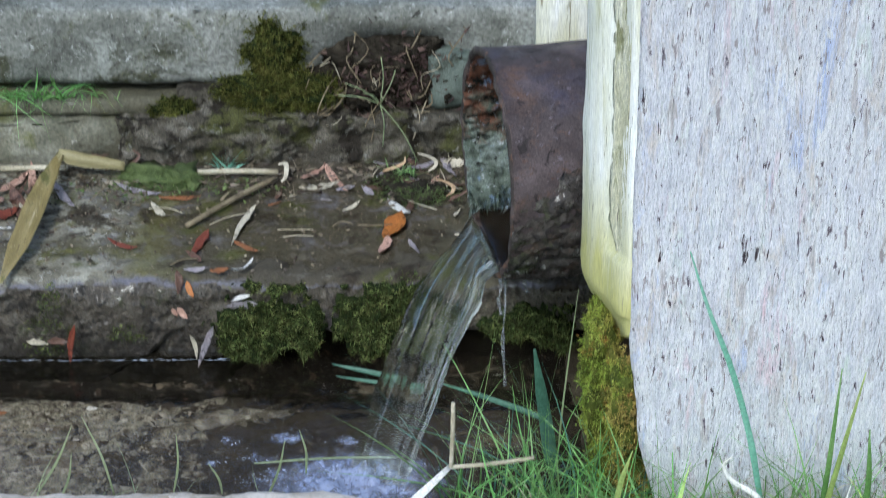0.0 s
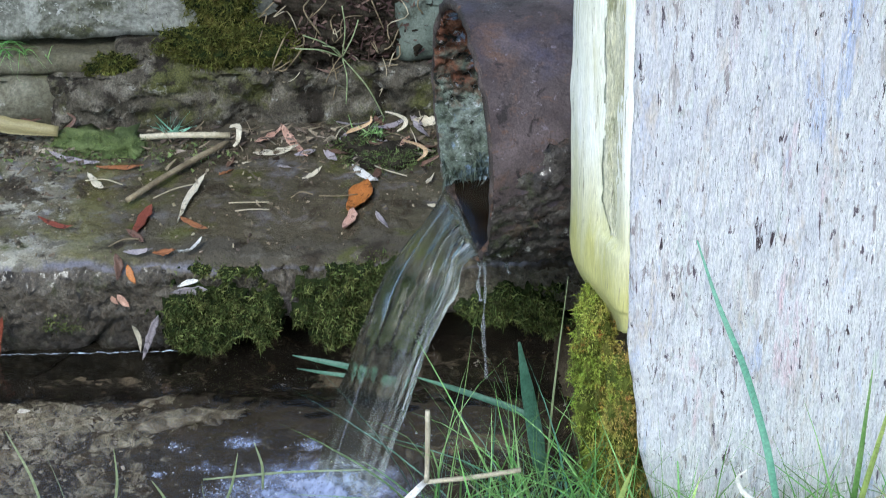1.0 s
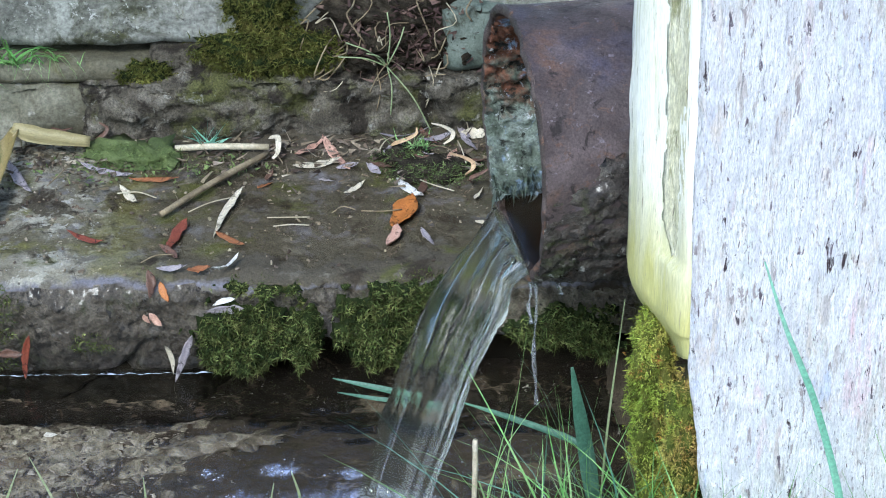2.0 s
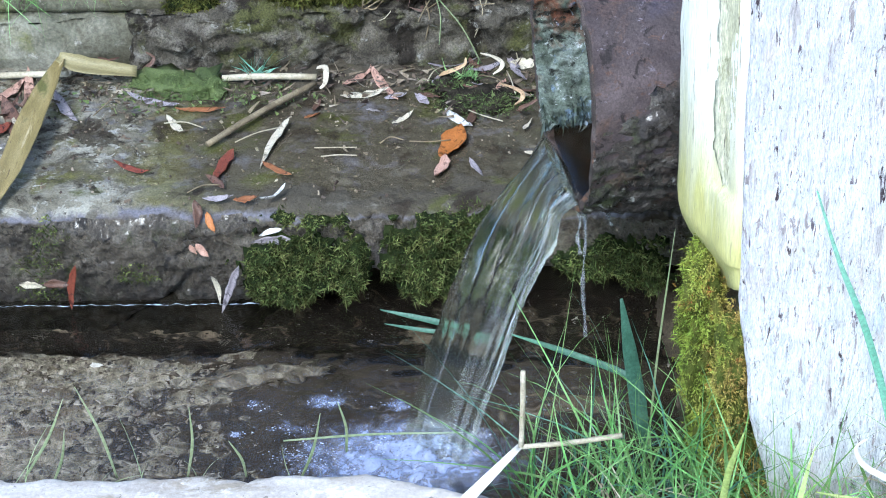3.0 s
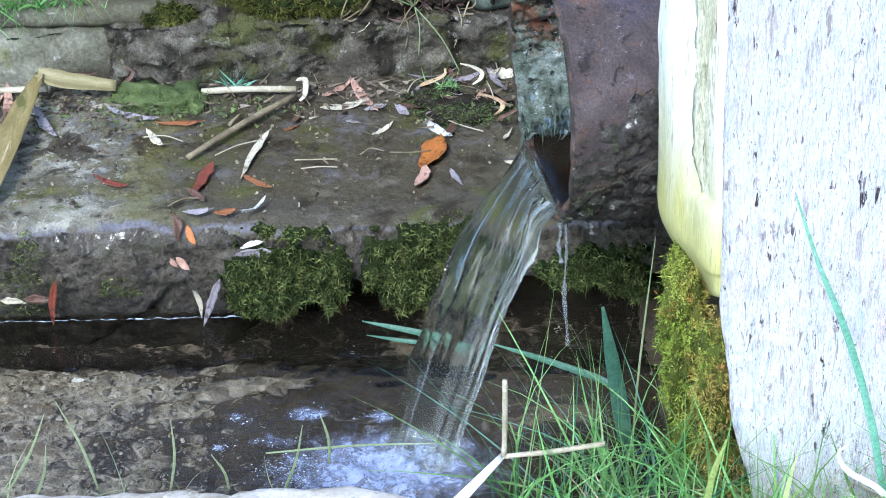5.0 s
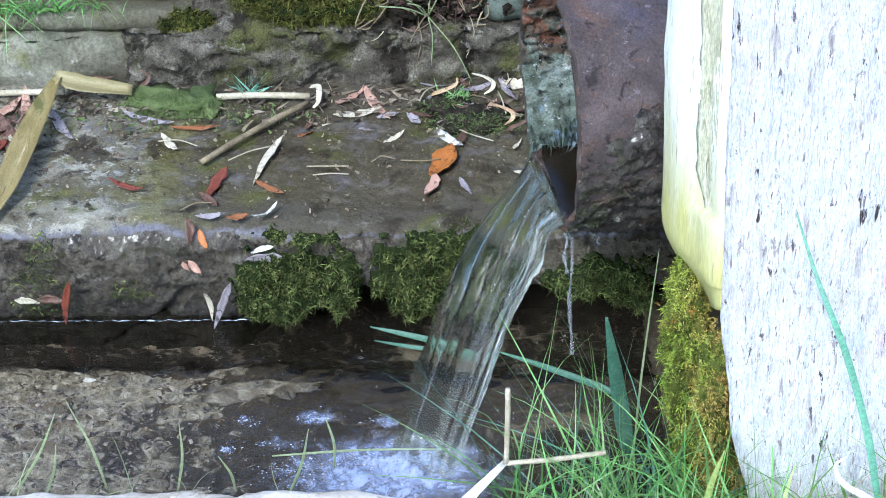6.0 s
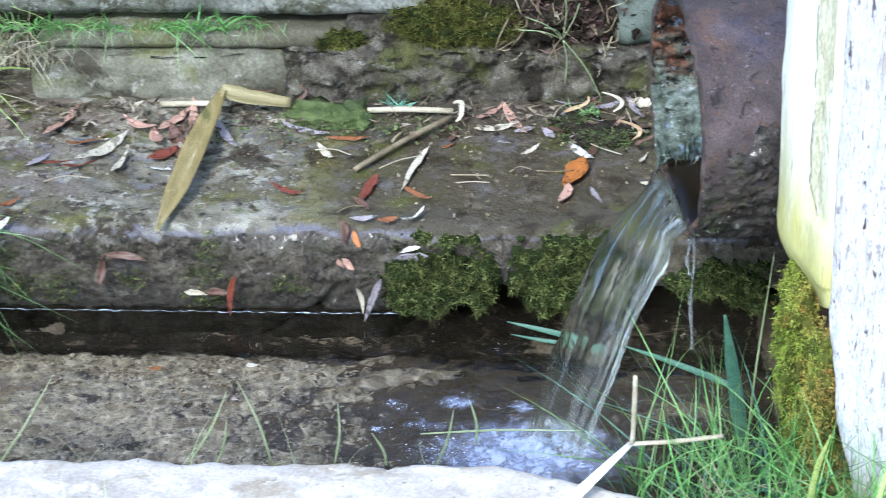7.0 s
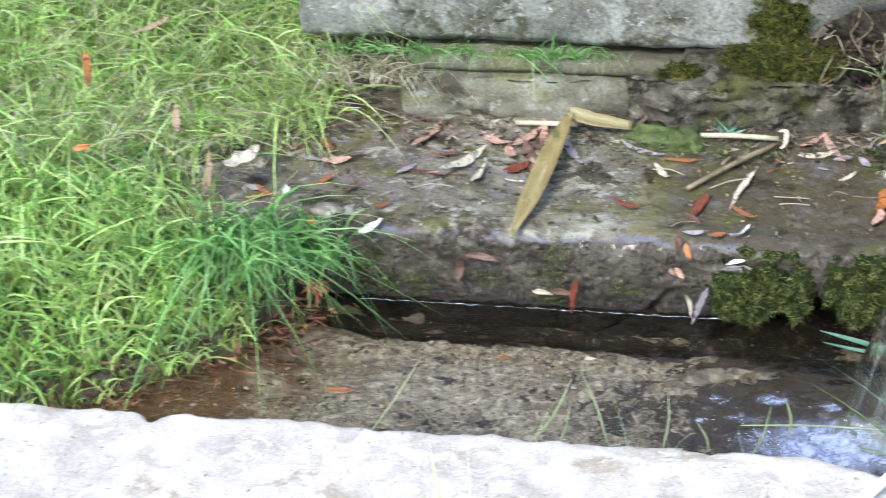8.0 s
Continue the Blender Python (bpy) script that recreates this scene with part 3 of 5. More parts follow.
def water_height(x, y):
    d = math.hypot((x - 0.235) * 0.8, y + 0.285)
    ring = 0.0042 * math.exp(-d / 0.13) * math.sin(d * 150 + 5 * nz(x, y, 5, 9))
    chop = 0.0034 * math.exp(-(d / 0.17) ** 2) * nz(x, y, 3, 70)
    churn = chop + 0.010 * math.exp(-(d / 0.075) ** 2) * (nz(x, y, 0, 45) + 0.3)
    bubbly = sum(math.exp(-((x - a) / p) ** 2 - ((y - b) / q) ** 2) for a, b, p, q in ((0.055, -0.205, 0.022, 0.012), (0.130, -0.198, 0.035, 0.016), (0.205, -0.205, 0.026, 0.013), (0.035, -0.258, 0.010, 0.008), (0.10, -0.26, 0.06, 0.03)))
    churn += 0.0026 * min(bubbly, 1.0) * nz(x, y * 1.4, 6, 130)
    rim = 0.0035 * math.exp(-abs(y) / 0.004) * smooth(0.06, 0.0, x)
    return rim + ring + churn + 0.0022 * nz(x, y * 1.6, 1, 26) * math.exp(-d / 0.42)


wx, wy = ramp_list(-1.05, -0.153, 130) + ramp_list(-0.15, 0.45, 240) + ramp_list(0.455, 0.60, 20), ramp_list(-0.45, -0.016, 180) + ramp_list(-0.014, 0.012, 14) + ramp_list(0.02, 0.13, 10)
water = link("water", from_rows([[(x, y, water_height(x, y)) for x in wx] for y in wy]), M_WATER)
if sum(f.normal.z for f in water.data.polygons) < 0:
    water.data.flip_normals()
water.visible_shadow = False
tagged(water, "clear rippling shallow water with a foaming patch", "water", kind="structure")


# stone ledge behind the basin
def ledge_edge(x):
    return lerp_table([(-0.8, 0.012), (-0.36, 0.016), (-0.24, 0.012), (-0.10, 0.034), (0.0, 0.022), (0.12, 0.006), (0.8, 0.008)], x) + 0.004 * nz(x, 0, 0, 12)


def ledge():
    rows = []
    for x in ramp_list(-0.80, 0.85, 760):
        e = ledge_edge(x)
        prof = [(0.46 - (0.44 - e) * i / 130, 0.12) for i in range(130)]
        for a in ramp_list(0, 90, 12):
            prof.append((0.004 + e - e * math.sin(radians(a)) + 0.016 * (1 - a / 90), 0.12 - e * (1 - math.cos(radians(a)))))
        low = 0.12 - e
        under = 0.10 * smooth(0.02, 0.10, x)
        for i in range(1, 61):
            z = low - (low + 0.11) * i / 60
            prof.append((0.002 + 0.010 * math.sin(i * 0.05) + under * smooth(0.040, 0.012, z), z))
        row = []
        for y, z in prof:
            d = 0.0022 * nz(x, y, z, 11) + 0.0018 * nz(x, y, z, 55)
            on_face = smooth(0.03, 0.0, y)
            notch = 0.02 * math.exp(-((x + 0.045 + (z - 0.02) * -0.9) / 0.008) ** 2) * smooth(0.05, 0.03, z)
            dip = -0.004 * smooth(0.02, 0.12, y) * smooth(0.33, 0.26, y)
            row.append((x, y - (d * 2.2 + 0.004 * abs(nz(x, 5, z, 90)) + 0.006 * nz(x, 2, z, 28) + 0.0035 * nz(x, 8, z, 120)) * on_face + notch * on_face, z + d * (1 - on_face) + dip))
        row.append((x, 0.46, -0.11))
        rows.append(row)
    return from_rows(rows, closed=True, caps=True)


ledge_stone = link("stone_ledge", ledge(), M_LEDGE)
ledge_stone.data.materials.append(M_FOOT_SHADE)
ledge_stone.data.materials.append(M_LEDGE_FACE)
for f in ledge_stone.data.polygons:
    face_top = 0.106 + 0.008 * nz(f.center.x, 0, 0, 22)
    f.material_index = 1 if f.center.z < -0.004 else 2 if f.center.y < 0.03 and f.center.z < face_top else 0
tagged(ledge_stone, "long wet stone ledge stained by algae above the basin", "stone ledge", kind="structure")



def ledge_top(x, y):
    d = 0.0022 * nz(x, y, 0.12, 11) + 0.0018 * nz(x, y, 0.12, 55)
    return 0.12 + d - 0.004 * smooth(0.02, 0.12, y) * smooth(0.33, 0.26, y)


# thin standing water in the hollow of the ledge
film = link("ledge_water", from_rows([[(x, y, 0.1168 + 0.0016 * smooth(-0.06, 0.05, x) + 0.0003 * nz(x, y, 4, 30)) for x in ramp_list(-0.10, 0.42, 90)] for y in ramp_list(0.03, 0.345, 60)]),
            water_mat("film of water", (0.95, 0.94, 0.88)))
if sum(f.normal.z for f in film.data.polygons) < 0:
    film.data.flip_normals()
film.visible_shadow = False
tagged(film, "thin film of standing water on the stone ledge", "water", kind="structure")

# wall of flat stones behind the ledge
wall = new("wall_north")
tagged(wall, "low wall of flat weathered grey stones with moss", "stone wall", kind="structure")
stone("stone", -0.50, -0.12, 0.355, 0.62, 0.112, 0.188, M_WALL_LOW, 1, 0.006, 0.010, 0.008, parent=wall, chip=0.02,
      front=lambda x, z: 0.012 * smooth(-0.19, -0.12, x) - 0.005 * nz(x, 0, z * 2, 22))
stone("stone", -0.15, 0.62, 0.352, 0.60, 0.112, 0.198, M_WALL_DARK, 2, 0.010, 0.014, 0.006, parent=wall, chip=0.03,
      front=lambda x, z: -0.012 * nz(x, 0, z * 1.6, 14) - 0.009 * abs(nz(x, 3, z * 1.4, 34)) - 0.006 * nz(x, 1, z, 75))
stone("stone", -0.47, -0.05, 0.372, 0.62, 0.190, 0.2165, M_WALL_LOW, 4, 0.004, 0.006, 0.009, parent=wall)
stone("stone", -0.06, 0.19, 0.376, 0.62, 0.197, 0.232, M_WALL_DARK, 5, 0.012, 0.010, 0.009, parent=wall)
stone("stone", -0.66, 0.60, 0.385, 0.80, 0.233, 0.352, M_WALL, 6, 0.006, 0.010, 0.010, parent=wall,
      front=lambda x, z: 0.07 * math.exp(-((x - 0.25) / 0.10) ** 2 - ((z - 0.25) / 0.05) ** 2) + 0.006 * nz(x, 0, z * 3, 6))
stone("stone", 0.305, 0.40, 0.365, 0.45, 0.200, 0.285, mat("greenish stone", [(0.060, 0.075, 0.062), (0.10, 0.125, 0.105), (0.16, 0.19, 0.165)], 22, bump_scale=90, patches=[((0.04, 0.045, 0.03), 18, 0.55, 0.62)]), 7, 0.008, 0.012, 0.008, parent=wall)

# pale kerb stones before the basin
kerb = new("kerb")
tagged(kerb, "kerb of pale worn limestone slabs", "kerb", kind="structure")


def kerb_front(x, z):
    return lerp_table([(-2, 0.0), (0.18, 0.0), (0.28, -0.028), (0.41, -0.08), (0.47, -0.105), (0.62, -0.14), (1.1, -0.15)], x)


def kerb_stone(x0, x1, front_y, seed, z1=0.06):
    """Its back edge faces the basin."""
    rows = []
    for x in ramp_list(x0, x1, int((x1 - x0) / 0.009) + 2):
        back = -0.403 + kerb_front(x, 0) + 0.009 * nz(x + seed, 0, 0, 7) + 0.004 * nz(x, seed, 0, 35)
        ends = min(x - x0, x1 - x)
        back -= 0.024 * math.exp(-((x + 0.672) / 0.016) ** 2) + 0.008 * math.exp(-((x - 0.068) / 0.006) ** 2)
        drop = 0.022 * max(0.0, 1 - ends / 0.02) ** 2
        y0 = front_y(x)
        prof = [(back, -0.12 + 0.165 * i / 12) for i in range(12)]
        prof += [(back - 0.014 * (1 - math.cos(radians(a))), z1 - 0.014 + 0.014 * math.sin(radians(a))) for a in ramp_list(0, 90, 5)]
        prof += [(back - 0.014 + (y0 - back + 0.028) * i / 24, z1) for i in range(1, 25)]
        prof += [(y0, z1 - 0.012), (y0, z1 - 0.03), (y0, -0.1)]
        rows.append([(x, y + 0.004 * nz(x, y, z, 25) - drop * 0.4, z + 0.004 * nz(x, y, z + seed, 10) + 0.0015 * nz(x, y, z, 60) - drop) for y, z in prof])
    return link("kerb_stone", from_rows(rows, closed=True, caps=True), M_SLAB, kerb)


kerb_stone(-1.45, 1.10, lambda x: lerp_table([(-1.5, -0.80), (-0.7, -0.74), (0.15, -0.62), (0.24, -0.592), (0.40, -0.576), (0.6, -0.60), (1.1, -0.64)], x), 1)
stone("kerb_stone", 0.05, 0.75, -0.95, -0.60, -0.06, 0.052, M_SLAB, 8, 0.004, 0.012, parent=kerb)


# ---- the post ----
def post_section(z):
    """Outline of the post at a height, from its back left corner round the front to the right."""
    low = smooth(0.31, 0.17, z)
    rot = lerp_table([(-0.1, 0.052), (0.04, 0.036), (0.15, 0.014), (0.27, 0.0), (2, 0.0)], z)
    groove = 0.008 * smooth(0.355, 0.37, z)
    left = [(0.497 + 0.046 * low, -0.262), (0.496 + 0.046 * low, -0.285), (0.503 + 0.04 * low, -0.315), (0.511 + 0.034 * low, -0.338),
            (0.519 + 0.026 * low + groove * 0.3, -0.350), (0.526 + 0.02 * low + groove, -0.366), (0.529 + 0.016 * low + groove, -0.385), (0.537 + 0.008 * low + groove * 0.3, -0.402)]
    front = [(0.546 + rot, -0.416), (0.556 + rot, -0.423)] + [(0.566 + rot + (1.12 - 0.566) * i / 70, -0.425) for i in range(71)] + [(1.14, -0.41), (1.14, -0.262)]
    return left, front


def post():
    top = new("wooden_post")
    tagged(top, "thick bleached post of weathered wood with peeling white paint", "post")
    zs = ramp_list(-0.06, 1.05, 190)
    side, face = [], []
    for z in zs:
        left, front = post_section(z)
        if z > 0.188:
            lift = smooth(0.32, 0.19, z)
            side.append([(x + 0.003 * nz(x * 3, y * 3, z * 0.8, 9), y, z + 0.075 * lift * (-0.27 - y) / 0.13) for x, y in left]
                        + [(front[0][0] + 0.004, front[0][1] + 0.004, z + 0.085 * lift)])
        face.append([(x + (0.003 * nz(9, y, z, 12) if i < 3 else 0), y - 0.0035 * nz(x * 3.5, 0, z * 0.55, 16) - 0.0018 * nz(x * 3, 1, z * 0.6, 60), z)
                     for i, (x, y) in enumerate(front)] + [(0.62, -0.262, z)])
    link("weathered_face", from_rows(face, closed=True, caps=True), M_POST, top, "bleached fibrous wood with flaking white paint")
    link("smooth_side", from_rows([r + [(0.64, -0.30, r[0][2])] for r in side], closed=True, caps=True), M_POST_SIDE, top, "smooth yellowed wooden side")
    strip = []
    for z in ramp_list(0.356, 1.04, 170):
        wide = smooth(0.350, 0.40, z) * min(1.0, 0.92 + 0.15 * nz(0, 2, z, 5))
        strip.append([(0.5338 + 0.009 * wide * u - 0.0042 * (wide * u) ** 2 + 0.0016 * nz(u * 2, 0, z, 40), -0.374 - 0.024 * wide * u, z) for u in ramp_list(-0.95, 0.95, 11)])
    link("groove", from_rows([r + [(0.555, -0.36, r[0][2])] for r in strip], closed=True, caps=True), M_GROOVE, top, "rough olive stained groove")
    return top


post()

board = stone("white_board", 0.452, 0.62, 0.10, 0.13, 0.12, 1.0, M_POST_SIDE, 11, 0.002, 0.004, 0.02)
tagged(board, "upright white painted board behind the pipe", "board")

# ---- the pipe ----
PIPE_AT, PIPE_R = Vector((0.386, -0.10, 0.346)), 0.142
AXIS = Vector((math.cos(radians(12)), math.sin(radians(12)), 0.0))
SIDE, UP = Vector((-math.sin(radians(12)), math.cos(radians(12)), 0.0)), Vector((0, 0, 1))


def on_pipe(s, a, r):
    """s metres behind the mouth, at the angle a from the top towards the far side, r from the axis."""
    return PIPE_AT + AXIS * s + (SIDE * math.sin(a) + UP * math.cos(a)) * r


def pipe():
    top = new("drain_pipe")
    tagged(top, "large rusted iron pipe with crusted mouth pouring water", "pipe")
    ring = ramp_list(0, 2 * math.pi * (1 - 1 / 96), 96)
    rows = []
    ss = [0.0, 0.003, 0.008, 0.015, 0.025, 0.04, 0.06] + ramp_list(0.08, 0.70, 50)
    for s in ss:
        flare = 0.004 * math.exp(-s / 0.02)
        rows.append([on_pipe(s + 0.004 * nz(a * 2, 0, 0, 2) * math.exp(-s / 0.03), a, PIPE_R + flare + 0.0012 * nz(s * 8, math.sin(a) * 2, math.cos(a) * 2, 2)) for a in ring])
    inner = [[on_pipe(s + 0.004 * nz(a * 2, 0, 0, 2) * math.exp(-s / 0.03), a, PIPE_R - 0.008 + 0.002 * math.exp(-s / 0.02)) for a in ring] for s in ss[::-1]]
    pipe_wall = link("pipe_wall", from_rows(inner[-3:] + rows, closed=True), M_PIPE, top)
    link("lining", from_rows(inner[:-2], closed=True), M_LINING_SHADE, top, "wet inside of the pipe with its shade in the colour")
    lip = []
    for k in range(9):
        t = math.pi * k / 8
        lip.append([on_pipe(0.0005 - 0.003 * math.sin(t) + 0.004 * nz(a * 2, 0, 0, 2) + 0.002 * nz(a * 9, 1, 0, 2), a, PIPE_R - 0.001 + 0.0055 * math.cos(t) + 0.0012 * nz(a * 6, 2, k, 2)) for a in ring])
    link("rim", from_rows(lip, closed=True), M_RIM, pipe_wall, "ragged dark rim of the mouth")
    # crust on the outside below
    crust = []
    for s in ramp_list(0.0, 0.40, 110):
        row = []
        high = radians(282 + 38 * smooth(0.0, 0.17, s) + 12 * nz(s, 0, 1, 22))
        for a in ramp_list(radians(105), radians(335), 130):
            n = nz(s * 1.2, math.sin(a), math.cos(a), 7) + 0.6 * nz(s, math.sin(a) * 0.3, math.cos(a) * 0.3, 70) + 0.9 * abs(nz(s * 1.4 + 3, math.sin(a) * 0.3, math.cos(a) * 0.3, 22))
            edge = smooth(radians(105), radians(135), a) * smooth(high, high - radians(26), a)
            row.append(on_pipe(s - 0.002, a, PIPE_R - 0.003 + edge * (0.006 + 0.009 * n)))
        crust.append(row)
    link("crust", from_rows(crust), M_CRUST, top, "dark lime and algae crust")
    # growth on the far inner side
    growth = []
    for s in ramp_list(-0.004, 0.20, 60):
        row = []
        for a in ramp_list(radians(18), radians(146), 100):
            e = smooth(radians(18), radians(40), a) * smooth(radians(146), radians(130) + 0.5 * nz(s, 0, 0, 30), a + 0.12 * nz(s, 4, 0, 26))
            row.append(on_pipe(s, a, PIPE_R - 0.008 - e * (0.010 + 0.010 * smooth(radians(95), radians(125), a) * (0.5 + nz(s, 6, 0, 34)) + 0.009 * nz(s, math.sin(a) * 0.3, math.cos(a) * 0.3, 42) + 0.006 * nz(s, math.sin(a) * 0.2, math.cos(a) * 0.2, 120))))
        growth.append(row)
    link("inner_growth", from_rows(growth), M_INNER, top, "green and rusty growth inside the mouth")
    rg = np.random.default_rng(15)
    n = 520
    roots = [on_pipe(s, a, PIPE_R - 0.020) for s, a in zip(rg.uniform(-0.004, 0.12, n), radians(139) + rg.normal(0, 0.06, n))]
    strands("hanging_growth", roots, rg.normal(size=(n, 3)) * 0.4 + (-0.1, -0.7, -1.0), rg.uniform(0.004, 0.024, n), rg.uniform(0.0015, 0.0045, n), rg.normal(size=(n, 3)) * 0.2, M_HANG, top, 3,
            "green and bluish tufts hanging inside the mouth", 15)
    return top


pipe()

# water running inside the pipe
flow = []
for s in ramp_list(-0.004, 0.5, 30):
    flow.append([on_pipe(s, 0, 0) + SIDE * u + UP * (-0.100 + 0.003 * nz(s, u, 0, 25) - 0.012 * math.exp(-(s + 0.004) / 0.03)) for u in ramp_list(-0.090, 0.090, 16)])
pipe_water = link("pipe_water", from_rows(flow), M_PIPE_WATER)
if sum(f.normal.z for f in pipe_water.data.polygons) < 0:
    pipe_water.data.flip_normals()
pipe_water.visible_shadow = False
tagged(pipe_water, "shallow water running inside the iron pipe", "water")


# ---- the falling water ----
def stream():
    rows = []
    n = 150
    for i in range(n + 1):
        s = -0.12 + 1.12 * i / n
        mid = Vector((0.376 - 0.132 * s, -0.115 - 0.175 * s, 0.245 - 0.085 * s - 0.165 * s * s))
        chord = Vector((0.16, -0.98, 0.10)).lerp(Vector((0.86, -0.46, -0.12)), smooth(0, 0.55, s)).normalized()
        along = Vector((-0.132, -0.175, -0.085 - 0.33 * s)).normalized()
        thick = along.cross(chord).normalized()
        half = lerp_table([(-0.12, 0.066), (-0.04, 0.084), (0, 0.084), (0.15, 0.057), (0.5, 0.041), (1, 0.040)], s)
        mid.z -= 0.028 * smooth(0.0, -0.12, s)
        row = []
        for k in range(110):
            a = 2 * math.pi * k / 110
            u, v = math.cos(a), math.sin(a)
            rip = 1 + 0.28 * nz(u * 2.2, v * 2.2, s * 1.1, 2.2)
            row.append(mid + chord * (half * u * (1 + 0.10 * nz(s * 3, u, 0, 2))) + thick * (0.013 * v * rip) - thick * 0.012 * u * u)
        rows.append(row)
    return from_rows(rows, closed=True, uv=True)


fall = new("water_stream")
sheet = link("water_sheet", stream(), M_STREAM, fall)
sheet.visible_shadow = False
for u, r, off in ((-0.95, 0.0045, 0.2), (0.93, 0.005, 1.7), (0.45, 0.003, 2.9)):
    pts, radii = [], []
    for i in range(18):
        s = i / 33
        mid = Vector((0.376 - 0.132 * s, -0.115 - 0.175 * s, 0.245 - 0.085 * s - 0.165 * s * s))
        chord = Vector((0.16, -0.98, 0.10)).lerp(Vector((0.86, -0.46, -0.12)), smooth(0, 0.55, s)).normalized()
        half = lerp_table([(-0.12, 0.080), (0, 0.074), (0.15, 0.053), (0.5, 0.041), (1, 0.040)], s)
        pts.append(mid + chord * half * (0.9 * u + 0.09 * math.sin(s * 7 + off)) + Vector((-0.2, -0.5, 0.6)) * (0.010 * (1 - u * u) + 0.004 * math.sin(s * 9 + off)))
        radii.append(r * (0.75 + 0.5 * nz(s * 5, off, 0, 2)) * math.sqrt(1.02 - i / 17))
    rope = link("water_rope", tube(pts, radii, 8), M_DROP, fall)
    rope.visible_shadow = False
tagged(fall, "clear stream of water pouring from the iron pipe", "water")

for x, y, z, l in ((0.402, -0.15, 0.205, 0.05), (0.408, -0.135, 0.20, 0.16), (0.436, -0.10, 0.19, 0.03)):
    pts = [(x + 0.0015 * math.sin(i * 0.5), y, z - l * i / 16) for i in range(17)]
    d = link("water_drip", tube(pts, [0.0022 - 0.0011 * math.sin(i * 0.19) + 0.0006 * math.sin(i * 1.7) + (0.0015 if 8 < i < 12 else 0) for i in range(17)], 8), M_DRIP)
    d.visible_shadow = False
    tagged(d, "thin strand of water dripping from the rim", "water", group="drips")

# ---- leaves ----
LEAF_MESH = {}


def leaf_mesh(length, width, curl, twist, seed):
    rng = random.Random(seed)
    n, rows = 9, []
    skew, hook = rng.uniform(-0.05, 0.05), rng.uniform(-0.06, 0.06)
    for i in range(n + 1):
        s = i / n
        w = width / 2 * (math.sin(math.pi * s ** 0.85) ** 0.8 if 0 < s < 1 else 0.02)
        x = (s - 0.5) * length
        lift = curl * length * ((s - 0.5) ** 2) + rng.uniform(0, 0.0008)
        row = []
        for u in (-1, -0.5, 0, 0.5, 1):
            ragged = 1 + 0.4 * nz(seed * 2.3 + s * 4, u * 1.5, 0, 1.2)
            row.append((x, skew * length * math.sin(math.pi * s) + hook * length * s * s + u * w * ragged * math.cos(twist * s), lift + abs(u) * w * 0.35 + u * w * math.sin(twist * s) + 0.22 * width * nz(seed + s * 6, u * 2, 1, 1)))
        rows.append(row)
    bm = bmesh.new()
    me = from_rows(rows)
    bm.from_mesh(me)
    bmesh.ops.solidify(bm, geom=bm.faces[:], thickness=0.0005)
    bm.to_mesh(me)
    bm.free()
    return me


LEAF_WORDS = dict(white="pale white narrow", cream="cream dry narrow", lilac="greyish lilac curled", orange="bright orange brown", rose="pinkish tan dry",
                  red="dark red", brown="dark brown rotting", rust="rust coloured", yellow="yellow", tan="tan dry curled")
leaf_count = [0]


def leaf(x, y, z, length, width, heading, tint, upright=False):
    leaf_count[0] += 1
    k = leaf_count[0]
    rng = random.Random(k)
    if not upright and z > 0.11 and y < 0.010:
        c, d = math.cos(radians(heading)), 0.53 * math.sin(radians(heading))
        length, heading = length * math.hypot(c, d), math.degrees(math.atan2(d, c))
    if not upright and 0.12 < z < 0.132 and y > 0.03 and x > -0.7:
        drop = z - ledge_top(x, y) - (0.0015 if z < 0.125 else 0.004)
        y, z = min(y + drop / 0.6, 0.345), z - drop
    ob = link("fallen_leaf", leaf_mesh(length, width, rng.uniform(0.1, 0.75), rng.uniform(-1.1, 1.1), k), M_LEAF[tint])
    if upright:
        ob.matrix_world = pose(x, y - 0.006, z) @ pose(0, 0, 0, 90) @ pose(0, 0, 0, 0, 0, heading)
    else:
        tilt = rng.uniform(-8, 8)
        if z > 0.11 and y < 0.010:
            z, tilt = z - (0.010 - y) * 0.6, 45 if y > -0.03 else 75
            y = 0.004 if y > -0.03 else -0.006
        ob.matrix_world = pose(x, y, z + 0.0015, tilt, rng.uniform(-4, 4)) @ pose(0, 0, 0, 0, 0, heading)
    where = "on the bank" if x < -0.7 else "clinging to the ledge face" if upright else "on top of the iron pipe" if z > 0.4 else "under the water" if z < 0 else "on the wet ledge"
    tagged(ob, f"{LEAF_WORDS[tint]} fallen leaf lying {where}", "leaf", group="fallen leaves")
    return ob


leaf(0.051, 0.146, 0.124, 0.109, 0.012, -107, 'cream')
leaf(0.060, 0.026, 0.124, 0.047, 0.009, -128, 'white')
leaf(0.059, -0.034, 0.124, 0.030, 0.007, -150, 'white')
leaf(0.059, -0.054, 0.124, 0.046, 0.012, -171, 'lilac')
leaf(0.258, 0.137, 0.124, 0.074, 0.031, -110, 'orange')
leaf(0.248, 0.082, 0.124, 0.049, 0.017, -105, 'rose')
leaf(0.291, 0.085, 0.124, 0.043, 0.009, -66, 'lilac')
leaf(0.266, 0.201, 0.124, 0.064, 0.011, -61, 'white')
leaf(0.283, 0.201, 0.124, 0.048, 0.010, -95, 'brown')
leaf(0.143, 0.307, 0.124, 0.055, 0.012, 48, 'rose')
leaf(0.175, 0.287, 0.124, 0.084, 0.012, -64, 'rose')
leaf(0.153, 0.265, 0.124, 0.060, 0.012, 12, 'cream')
